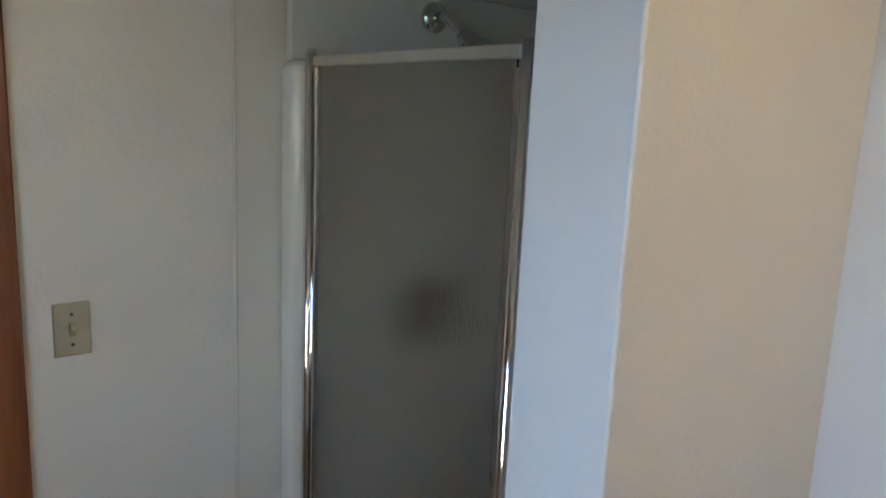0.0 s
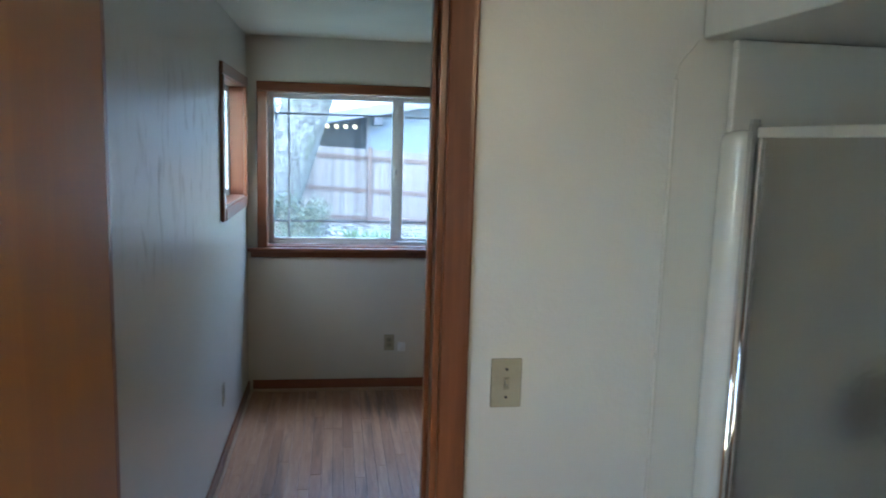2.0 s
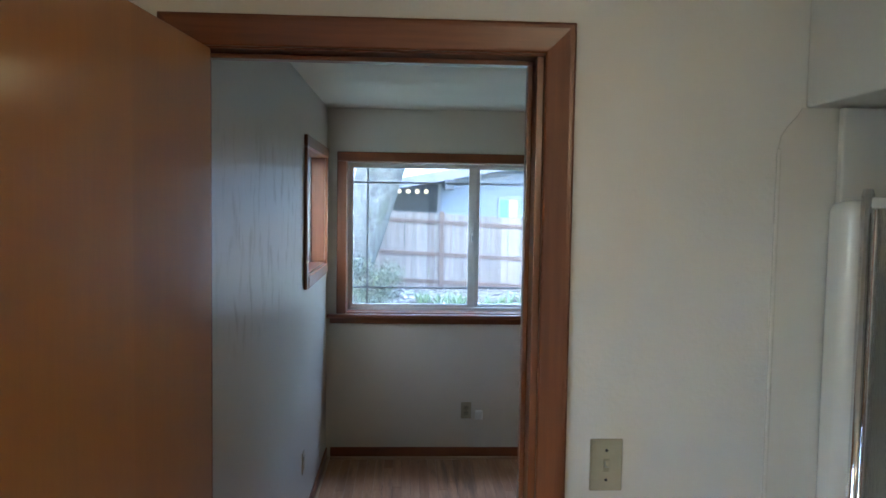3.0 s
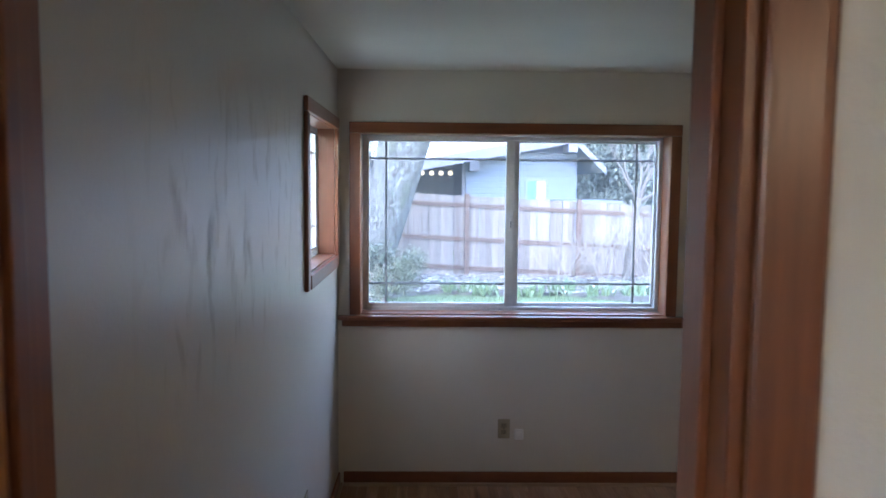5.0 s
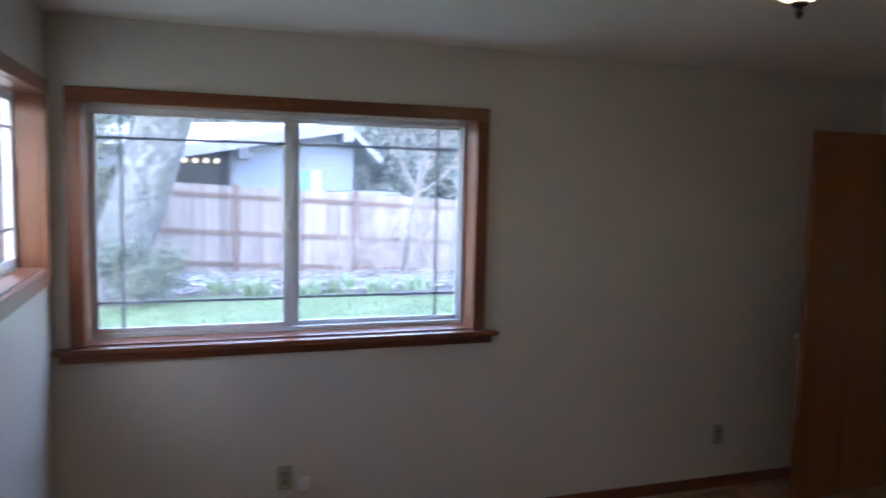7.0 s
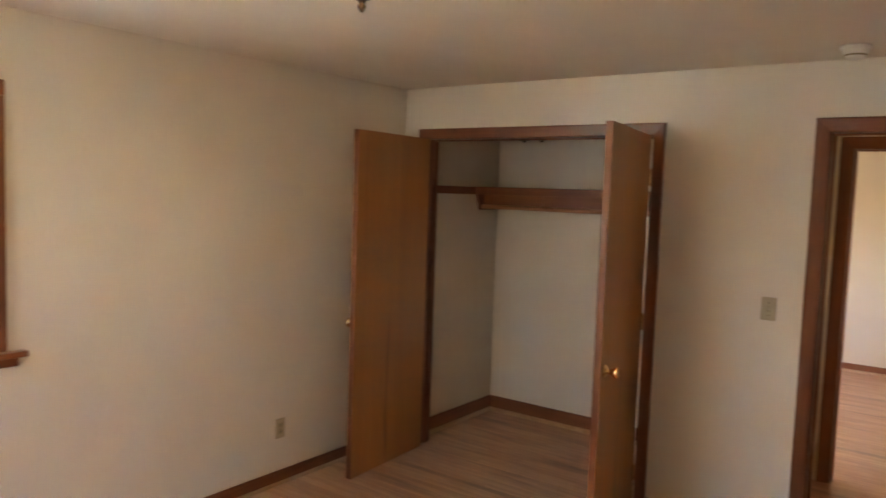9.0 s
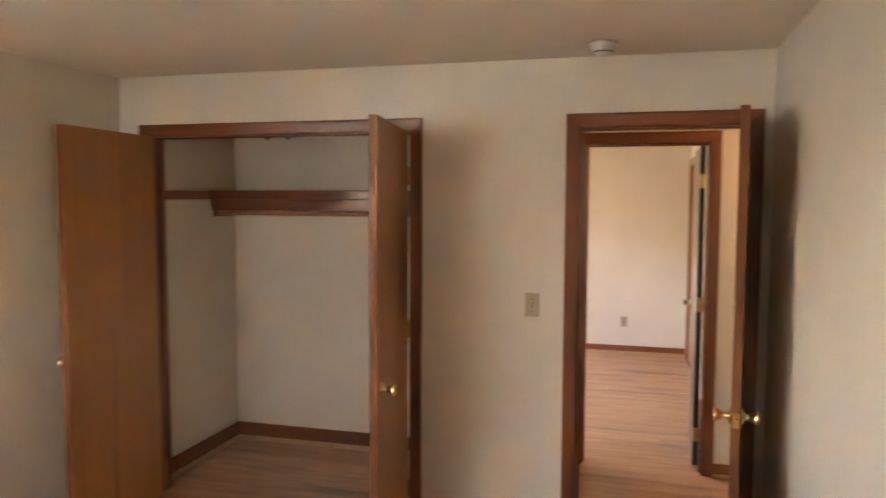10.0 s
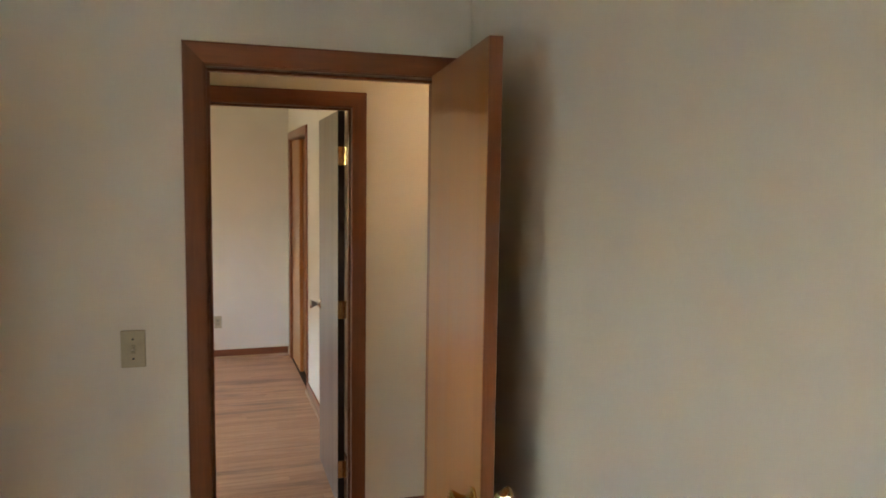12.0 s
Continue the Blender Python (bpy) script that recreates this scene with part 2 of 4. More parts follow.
WHITE = plain("white_plastic", (0.78, 0.77, 0.73), 0.35)
FIBER = plain("almond_fibreglass", (0.70, 0.655, 0.555), 0.16, 0.0, 0.03, 3)
BOWL = emitter("alabaster_glass_lit", (1.0, 0.78, 0.40), 0.31)
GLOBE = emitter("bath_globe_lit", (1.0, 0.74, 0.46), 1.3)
HALL_BOWL = emitter("hall_bowl_lit", (1.0, 0.68, 0.38), 0.34)
BULB = emitter("porch_bulb_lit", (1.0, 0.80, 0.42), 0.11)


# ---- mesh helpers ----
def box(bm, x0, x1, y0, y1, z0, z1, bev=0.0, seg=2):
    r = bmesh.ops.create_cube(bm, size=1.0)
    vs = r["verts"]
    bmesh.ops.scale(bm, vec=(abs(x1 - x0), abs(y1 - y0), abs(z1 - z0)), verts=vs)
    bmesh.ops.translate(bm, vec=((x0 + x1) / 2, (y0 + y1) / 2, (z0 + z1) / 2), verts=vs)
    if bev:
        edges = list({e for v in vs for e in v.link_edges})
        bmesh.ops.bevel(bm, geom=edges, offset=bev, segments=seg, profile=0.5, affect="EDGES")
    return bm


def boxed(*a, **k):
    return box(bmesh.new(), *a, **k)


def cyl(bm, m, r0, r1, depth, seg=20, cap=True):
    bmesh.ops.create_cone(bm, cap_ends=cap, segments=seg, radius1=r0, radius2=r1, depth=depth, matrix=m)
    return bm


def lathe(profile, seg=28, m=None):
    """A turned body about z from (radius, height) pairs."""
    bm = bmesh.new()
    rings = []
    for r, z in profile:
        if r < 1e-5:
            rings.append([bm.verts.new((0, 0, z))])
        else:
            rings.append([bm.verts.new((r * math.cos(a), r * math.sin(a), z)) for a in (2 * math.pi * i / seg for i in range(seg))])
    for a, b in zip(rings, rings[1:]):
        for i in range(seg):
            j = (i + 1) % seg
            if len(a) == 1 and len(b) > 1:
                bm.faces.new((a[0], b[j], b[i]))
            elif len(b) == 1 and len(a) > 1:
                bm.faces.new((a[i], a[j], b[0]))
            elif len(a) > 1:
                bm.faces.new((a[i], a[j], b[j], b[i]))
    for f in bm.faces:
        f.smooth = True
    bmesh.ops.recalc_face_normals(bm, faces=bm.faces)
    if m is not None:
        bmesh.ops.transform(bm, matrix=m, verts=bm.verts)
    return bm


def mesh_of(name, bm, material):
    me = bpy.data.meshes.new(name)
    bm.to_mesh(me)
    bm.free()
    me.materials.append(material)
    return me


def part(name, bm, material, parent=None, label=""):
    ob = new(name, mesh_of(name, bm, material))
    if parent is not None:
        ob.parent = parent
    return tagged(ob, label)


def thing(name, label, category, m=None, group="", kind=""):
    ob = new(name)
    if m is not None:
        ob.matrix_world = m
    ob.empty_display_size = 0.05
    return tagged(ob, label, category, group, kind)


def structure(name, bm, material, label, category):
    return tagged(part(name, bm, material), label, category, kind="structure")


def pierced(axis, a0, a1, u0, u1, z0, z1, holes=()):
    """A wall across `axis` from a0 to a1, along u, with holes (u0, u1, z0, z1) that go right through it."""
    us = sorted({u0, u1, *(h[0] for h in holes), *(h[1] for h in holes)})
    zs = sorted({z0, z1, *(h[2] for h in holes), *(h[3] for h in holes)})
    us = [u for u in us if u0 <= u <= u1]
    zs = [z for z in zs if z0 <= z <= z1]

    def solid(i, k):
        if not (0 <= i < len(us) - 1 and 0 <= k < len(zs) - 1):
            return False
        u, z = (us[i] + us[i + 1]) / 2, (zs[k] + zs[k + 1]) / 2
        return not any(h[0] < u < h[1] and h[2] < z < h[3] for h in holes)

    bm = bmesh.new()
    made = {}

    def vert(a, u, z):
        key = (a, u, z)
        if key not in made:
            made[key] = bm.verts.new((a, u, z) if axis == "x" else (u, a, z))
        return made[key]

    for i in range(len(us) - 1):
        for k in range(len(zs) - 1):
            if not solid(i, k):
                continue
            p, q, r, s = us[i], us[i + 1], zs[k], zs[k + 1]
            for a in (a0, a1):
                bm.faces.new([vert(a, *c) for c in ((p, r), (q, r), (q, s), (p, s))])
            for (di, dk), (c, d) in {(-1, 0): ((p, r), (p, s)), (1, 0): ((q, r), (q, s)), (0, -1): ((p, r), (q, r)), (0, 1): ((p, s), (q, s))}.items():
                if not solid(i + di, k + dk):
                    bm.faces.new([vert(a0, *c), vert(a1, *c), vert(a1, *d), vert(a0, *d)])
    bmesh.ops.recalc_face_normals(bm, faces=bm.faces)
    return bm


# ---- the large structure ----
H = 2.36
N, E, S = 3.51, 4.41, 0.125
WIN = (0.122, 1.862, 0.995, 2.018)
WWIN = (2.455, 3.375, 1.345, 2.03)
BWIN = (-1.55, -0.85, 1.1, 2.0)
structure("wall_north", pierced("y", N, N + 0.19, -0.13, 5.56, -0.4, H, [WIN]), WALL, "cream painted wall with a wide slider window", "wall")
structure("wall_west", pierced("x", -0.13, 0.0, -2.8, N, -0.4, H, [WWIN, BWIN]), WALL_W, "cream painted wall, darkened for shade, scuffed and streaked with grey", "wall")
structure("wall_south", pierced("y", 0.0, S, 0.0, E + 0.12, 0, H, [(0.105, 0.804, 0, 2.045)]), WALL, "cream painted wall with the bathroom doorway", "wall")
structure("wall_east", pierced("x", E, E + 0.12, S, N, 0, H, [(1.795, 3.335, 0, 2.045), (0.215, 0.985, 0, 2.045)]), WALL, "cream painted wall with closet and hall doorways", "wall")
structure("closet_wall_north", boxed(4.53, 5.43, 3.41, N, 0, H), WALL, "cream painted closet end wall", "wall")
structure("closet_wall_south", boxed(4.53, 5.43, 1.60, 1.70, 0, H), WALL, "cream painted closet end wall", "wall")
structure("closet_wall_back", boxed(5.43, 5.56, 1.60, N, 0, H), WALL, "cream painted closet back wall", "wall")
structure("hall_wall_east", pierced("x", 5.56, 5.68, -1.4, 3.70, 0, H, [(0.279, 1.040, 0, 2.045)]), WALL, "cream painted hall wall with an open doorway", "wall")
structure("hall_wall_south", boxed(4.53, 5.56, -1.4, -1.28, 0, H), WALL, "cream painted hall end wall", "wall")
structure("hall_wall_west", boxed(4.41, 4.53, -1.4, 0.0, 0, H), WALL, "cream painted hall side wall", "wall")
structure("far_wall_east", boxed(9.13, 9.25, 0.08, 3.70, 0, H), WALL, "cream painted wall of the far bedroom", "wall")
structure("far_wall_south", pierced("y", 0.08, 0.20, 5.68, 9.13, 0, H, [(7.88, 8.98, 0, 2.045)]), WALL, "cream painted wall with a closet doorway", "wall")
structure("far_wall_north", pierced("y", 3.70, 3.84, 5.56, 9.25, -0.4, H, [(6.8, 8.4, 1.0, 2.0)]), WALL, "cream painted outer wall", "wall")
structure("bath_wall_south", boxed(0.0, 1.972, -2.47, -2.35, 0, H), WALL_BATH, "cream painted bathroom wall", "wall")
structure("bath_wall_east", boxed(1.852, 1.972, -2.35, -0.9985, 0, H), WALL_BATH, "cream painted bathroom wall", "wall")
structure("bath_facing", pierced("y", -0.004, -0.0005, 0.0, 1.316, 0, H, [(0.105, 0.804, 0, 2.045)]), WALL_BATH, "glossy cream bathroom side of the wall", "wall")
structure("shower_wall", boxed(1.316, 2.40, -0.998, -0.831, 0, H, bev=0.004), WALL_BATH, "painted stub wall beside the shower", "wall")
structure("shower_wall_back", boxed(2.30, 2.40, -0.831, 0.0, 0, H), WALL_BATH, "wall behind the shower stall", "wall")
structure("shower_soffit", boxed(1.316, 2.30, -0.831, -0.004, 1.943, H, bev=0.004), WALL_BATH, "painted soffit above the shower stall", "wall")
structure("ceiling", boxed(-0.2, 9.25, -2.8, 3.84, H, H + 0.12), CEIL, "cream textured ceiling", "ceiling")
structure("subfloor", boxed(0.0, 9.13, -0.06, 3.70, -0.10, -0.012), SUBFLOOR, "dark subfloor under the strip flooring", "floor")
structure("bath_floor", boxed(0.0, 1.852, -2.35, -0.06, -0.10, 0.0), plain("bath_sheet_floor", (0.17, 0.14, 0.11), 0.4), "plain sheet vinyl bathroom floor", "floor")
structure("hall_floor_south", boxed(4.53, 5.56, -1.28, -0.06, -0.10, -0.012), SUBFLOOR, "dark hall subfloor", "floor")


# ---- trim ----
PROFILE = ((0.0, 0.0), (0.0, 0.008), (0.06, 0.0105), (0.16, 0.0115), (0.80, 0.0165), (0.92, 0.0165), (1.0, 0.013), (1.0, 0.0))


def mitred(points, inward, place, width):
    """A casing board swept along one straight run; each end is cut at 45 degrees where its flag is set."""
    (ua, za, cut_a), (ub, zb, cut_b) = points
    bm = bmesh.new()
    d = Vector((ub - ua, zb - za)).normalized()
    out = Vector(inward)
    rings = []
    for (u, z, cut), s in (((ua, za, cut_a), -1), ((ub, zb, cut_b), 1)):
        ring = []
        for w, depth in PROFILE:
            p = Vector((u, z)) + out * (w * width) + d * (s * w * width if cut else 0)
            ring.append(bm.verts.new(place(p.x, p.y, depth)))
        rings.append(ring)
    n = len(PROFILE)
    for i in range(n):
        k = (i + 1) % n
        bm.faces.new((rings[0][i], rings[0][k], rings[1][k], rings[1][i]))
    bm.faces.new(rings[0][::-1])
    bm.faces.new(rings[1])
    bmesh.ops.recalc_face_normals(bm, faces=bm.faces)
    return bm


def casing(name, axis, a, side, u0, u1, top, width, label):
    """Mitred door casing of two legs and a head on the wall plane a, round the opening u0..u1."""
    along = TRIM_Y if axis == "x" else TRIM_X
    ob = thing(name, label, "trim", kind="structure")

    def place(u, z, depth):
        return (a + side * (depth + 0.0004), u, z) if axis == "x" else (u, a + side * (depth + 0.0004), z)
    part("leg", mitred(((u0, 0, False), (u0, top, True)), (-1, 0), place, width), TRIM_Z, ob)
    part("leg", mitred(((u1, 0, False), (u1, top, True)), (1, 0), place, width), TRIM_Z, ob)
    part("head", mitred(((u0, top, True), (u1, top, True)), (0, 1), place, width), along, ob)
    return ob


def jamb(name, axis, a0, a1, u0, u1, top, stop_at, label):
    """Door lining with stops."""
    t = 0.018
    along = TRIM_Y if axis == "x" else TRIM_X
    ob = thing(name, label, "trim", kind="structure")

    def b(ua, ub, va, vb, za, zb):
        return boxed(va, vb, ua, ub, za, zb, bev=0.002) if axis == "x" else boxed(ua, ub, va, vb, za, zb, bev=0.002)
    part("side_jamb", b(u0 - t, u0, a0, a1, 0, top), TRIM_Z, ob)
    part("side_jamb", b(u1, u1 + t, a0, a1, 0, top), TRIM_Z, ob)
    part("head_jamb", b(u0 - t, u1 + t, a0, a1, top + 0.0005, top + 0.0135), along, ob)
    s0, s1 = stop_at
    part("stop", b(u0 + 0.0005, u0 + 0.011, s0, s1, 0, top - 0.0105), TRIM_Z, ob)
    part("stop", b(u1 - 0.011, u1 - 0.0005, s0, s1, 0, top - 0.0105), TRIM_Z, ob)
    part("stop", b(u0 + 0.0005, u1 - 0.0005, s0, s1, top - 0.010, top - 0.0005), along, ob)
    return ob


TOP = 2.03
jamb("door_frame_bath", "y", -0.001, S + 0.001, 0.125, 0.780, TOP, (0.040, 0.066), "brown stained wooden bathroom door lining")
casing("casing_bath_side", "y", -0.0045, -1, 0.120, 0.794, TOP + 0.004, 0.058, "brown stained wooden casing round the bathroom doorway")
casing("casing_bedroom_side", "y", S, 1, 0.120, 0.794, TOP + 0.004, 0.058, "brown stained wooden casing round the bathroom doorway")
jamb("door_frame_hall", "x", E - 0.001, E + 0.121, 0.234, 0.966, TOP, (E + 0.05, E + 0.08), "brown stained wooden hall door lining")
casing("casing_hall_door", "x", E, -1, 0.230, 0.970, TOP + 0.004, 0.064, "brown stained wooden casing round the hall doorway")
casing("casing_hall_back", "x", E + 0.12, 1, 0.230, 0.970, TOP + 0.004, 0.064, "brown stained wooden casing on the hall side")
jamb("door_frame_closet", "x", E - 0.001, E + 0.121, 1.813, 3.317, TOP, (E + 0.06, E + 0.08), "brown stained wooden closet lining")
casing("casing_closet", "x", E, -1, 1.809, 3.321, TOP + 0.004, 0.062, "brown stained wooden casing round the closet")
jamb("door_frame_far", "x", 5.559, 5.681, 0.298, 1.022, TOP, (5.60, 5.63), "brown stained wooden door lining across the hall")
casing("casing_far_door", "x", 5.56, -1, 0.300, 1.026, TOP + 0.004, 0.068, "brown stained wooden casing across the hall")
jamb("door_frame_far_closet", "y", 0.079, 0.201, 7.90, 8.96, TOP, (0.085, 0.10), "brown stained wooden lining of the far closet")
casing("casing_far_closet", "y", 0.20, 1, 7.896, 8.964, TOP + 0.004, 0.066, "brown stained wooden casing of the far closet")
structure("far_closet_back", boxed(7.7, 9.13, -0.5, -0.45, 0, H), WALL, "closet back wall of the far room", "wall")
structure("far_closet_side_west", boxed(7.70, 7.76, -0.45, 0.079, 0, H), WALL, "closet side wall of the far room", "wall")
structure("far_closet_side_east", boxed(9.13, 9.19, -0.5, 0.079, 0, H), WALL, "closet side wall of the far room", "wall")
structure("far_closet_floor", boxed(7.70, 9.19, -0.5, -0.061, -0.10, -0.012), SUBFLOOR, "dark closet subfloor of the far room", "floor")


def baseboard(name, x0, x1, y0, y1, nx, ny, top=0.082, foot=0.022):
    """A brown baseboard on a wall line with a pale quarter-round shoe at its foot; (nx, ny) points into the room."""
    ob = thing(name, "brown stained wooden baseboard with a pale shoe moulding", "baseboard", kind="structure")
    t, s = 0.013, 0.028
    m = TRIM_X if ny else TRIM_Y
    if ny:
        ya, yb = sorted((y0, y0 + ny * t))
        part("board", boxed(x0, x1, ya, yb, 0.0, top, bev=0.004), m, ob)
        ya, yb = sorted((y0 + ny * t, y0 + ny * s))
        part("shoe", boxed(x0, x1, ya, yb, 0.0, foot, bev=0.006), SHOE, ob)
    else:
        xa, xb = sorted((x0, x0 + nx * t))
        part("board", boxed(xa, xb, y0, y1, 0.0, top, bev=0.004), m, ob)
        xa, xb = sorted((x0 + nx * t, x0 + nx * s))
        part("shoe", boxed(xa, xb, y0, y1, 0.0, foot, bev=0.006), SHOE, ob)
    return ob


baseboard("baseboard_north", 0.03, E - 0.03, N, N, 0, -1)
baseboard("baseboard_west", 0, 0, S, N - 0.014, 1, 0)
baseboard("baseboard_east_pier", E, E, 1.036, 1.745, -1, 0)
baseboard("baseboard_east_end", E, E, 3.385, N - 0.014, -1, 0)
baseboard("baseboard_south", 0.853, E - 0.03, S, S, 0, 1)
baseboard("baseboard_closet_back", 5.43, 5.43, 1.70, 3.396, -1, 0, 0.118, 0.030)
baseboard("baseboard_closet_north", 4.53, 5.43, 3.41, 3.41, 0, -1, 0.118, 0.030)
baseboard("baseboard_closet_south", 4.53, 5.43, 1.70, 1.70, 0, 1, 0.118, 0.030)
baseboard("baseboard_hall", 5.56, 5.56, -1.28, 0.234, -1, 0)
baseboard("baseboard_far_east", 9.13, 9.13, 0.214, 3.70, -1, 0)
baseboard("baseboard_far_south", 5.72, 7.829, 0.20, 0.20, 0, 1)


# ---- windows ----
def slider_window(name, m, w, h, label, casing_w=0.062, stool=True, d=0.125, inner=0, leaf=0.022):
    """A white vinyl two-sash slider with prairie grilles, in a wood-lined opening.
    Local axes: x along the wall, z up from the opening's foot, y outwards from the room's face."""
    ob = thing(name, label, "window", m, kind="structure")
    lining = thing("lining", "", "")
    lining.parent = ob
    t = 0.007
    part("lining_side", boxed(0, t, 0.0, d, 0, h, bev=0.002), TRIM_Z, lining)
    part("lining_side", boxed(w - t, w, 0.0, d, 0, h, bev=0.002), TRIM_Z, lining)
    part("lining_head", boxed(t, w - t, 0.0, d, h - t, h, bev=0.002), TRIM_X if stool else TRIM_Y, lining)
    part("lining_foot", boxed(t, w - t, 0.001, d, 0, t, bev=0.002), TRIM_X if stool else TRIM_Y, lining)
    c = casing_w
    along = TRIM_X if stool else TRIM_Y
    part("casing", boxed(-c + 0.006, 0.006, -0.018, -0.0005, 0.0 if stool else -c, h - 0.006, bev=0.004), TRIM_Z, ob)
    part("casing", boxed(w - 0.006, w + c - 0.006, -0.018, -0.0005, 0.0 if stool else -c, h - 0.006, bev=0.004), TRIM_Z, ob)
    part("casing", boxed(-c + 0.006, w + c - 0.006, -0.020, -0.0005, h - 0.005, h + c - 0.006, bev=0.004), along, ob)
    if stool:
        part("sill", boxed(-0.118, w + 0.125, -0.050, -0.001, -0.026, -0.001, bev=0.005), along, ob)
        part("apron", boxed(-0.10, w + 0.10, -0.018, -0.0005, -0.066, -0.027, bev=0.004), along, ob)
    else:
        part("sill", boxed(0.007, w - 0.007, -0.022, 0.0, -c, -0.001, bev=0.004), along, ob)
    f = 0.021
    y0, y1 = d, d + 2 * leaf + 0.014
    part("frame", boxed(t, t + f, y0, y1, t, h - t, bev=0.003), VINYL, ob)
    part("frame", boxed(w - t - f, w - t, y0, y1, t, h - t, bev=0.003), VINYL, ob)
    part("frame", boxed(t + f, w - t - f, y0, y1, h - t - f, h - t, bev=0.003), VINYL, ob)
    part("frame", boxed(t + f, w - t - f, y0, y1, t, t + f, bev=0.003), VINYL, ob)
    mid = w / 2
    b = 0.046
    depths = ((y0 + 0.004, y0 + 0.004 + leaf), (y0 + 0.007 + leaf, y0 + 0.007 + 2 * leaf))
    for k, (xa, xb, (ya, yb)) in enumerate(((t + f, mid + 0.008, depths[inner]), (mid - 0.006, w - t - f, depths[1 - inner]))):
        sash = thing("sash", "", "")
        sash.parent = ob
        za, zb = t + f, h - t - f
        bl = 0.014 if k == 0 else b
        br = b if k == 0 else 0.014
        part("stile", boxed(xa, xa + bl, ya, yb, za, zb, bev=0.003), VINYL, sash)
        part("stile", boxed(xb - br, xb, ya, yb, za, zb, bev=0.003), VINYL, sash)
        part("rail", boxed(xa + bl, xb - br, ya, yb, zb - 0.013, zb, bev=0.003), VINYL, sash)
        part("rail", boxed(xa + bl, xb - br, ya, yb, za, za + 0.022, bev=0.003), VINYL, sash)
        ym = ya + leaf * 0.3
        pane = part("pane", boxed(xa + bl - 0.004, xb - br + 0.004, ym - 0.002, ym + 0.002, za + 0.016, zb - 0.010), PANE, sash)
        pane.visible_shadow = False
        g = 0.006
        zs = (za + 0.022 + 0.112, zb - 0.013 - 0.098)
        for z in zs:
            part("grille_bar", boxed(xa + bl, xb - br, ym + 0.003, ym + 0.008, z - g, z + g), MUNTIN, sash)
        gx = xa + bl + 0.098 if k == 0 else xb - br - 0.105
        for z_lo, z_hi in ((za + 0.022, zs[0] - g), (zs[0] + g, zs[1] - g), (zs[1] + g, zb - 0.013)):
            part("grille_bar", boxed(gx - g, gx + g, ym + 0.003, ym + 0.008, z_lo, z_hi), MUNTIN, sash)
        if k == 0:
            zc = za + (zb - za) * 0.50
            bm = boxed(xb - 0.024, xb - 0.012, ya - 0.012, ya, zc - 0.036, zc + 0.036, bev=0.003)
            box(bm, xb - 0.022, xb - 0.014, ya - 0.022, ya - 0.010, zc - 0.022, zc + 0.022, bev=0.003)
            part("latch", bm, WHITE, sash)
            part("latch_slot", boxed(xb - 0.021, xb - 0.015, ya - 0.0235, ya - 0.0222, zc - 0.018, zc + 0.018), MUNTIN, sash)
    return ob


slider_window("window_1", pose(WIN[0], N, WIN[2]), WIN[1] - WIN[0], WIN[3] - WIN[2], "wide white slider window with grilles in brown wooden trim")
slider_window("window_2", pose(0.0, WWIN[0], WWIN[2], 0, 0, 90), WWIN[1] - WWIN[0], WWIN[3] - WWIN[2], "small white slider window with grilles in brown wooden trim", stool=False, d=0.090, inner=1, leaf=0.013)


# ---- doors ----
def knob(mat_knob, side, parent, at, name="knob"):
    """A turned door knob with its rose, on the face that looks along side * y."""
    prof = [(0, 0.0), (0.030, 0.0), (0.031, 0.004), (0.023, 0.009), (0.0125, 0.013), (0.011, 0.023), (0.0145, 0.034), (0.021, 0.045), (0.0262, 0.054), (0.0265, 0.060), (0.021, 0.0645), (0, 0.0655)]
    m = Matrix.Translation(at) @ Matrix.Rotation(radians(-90 * side), 4, "X")
    return part(name, lathe(prof, 28, m), mat_knob, parent)


def hinge(parent, side, t, z, metal):
    """A butt hinge: a plate on the door's edge and the knuckle at the corner on that side."""
    bm = boxed(-0.0042, -0.0022, -t / 2 + 0.002, t / 2 - 0.001, z - 0.045, z + 0.045, bev=0.0006, seg=1)
    for k in range(5):
        cyl(bm, Matrix.Translation((-0.004, side * (t / 2 + 0.004), z - 0.036 + 0.018 * k)), 0.0056, 0.0056, 0.0174, 12)
    return part("hinge", bm, metal, parent)


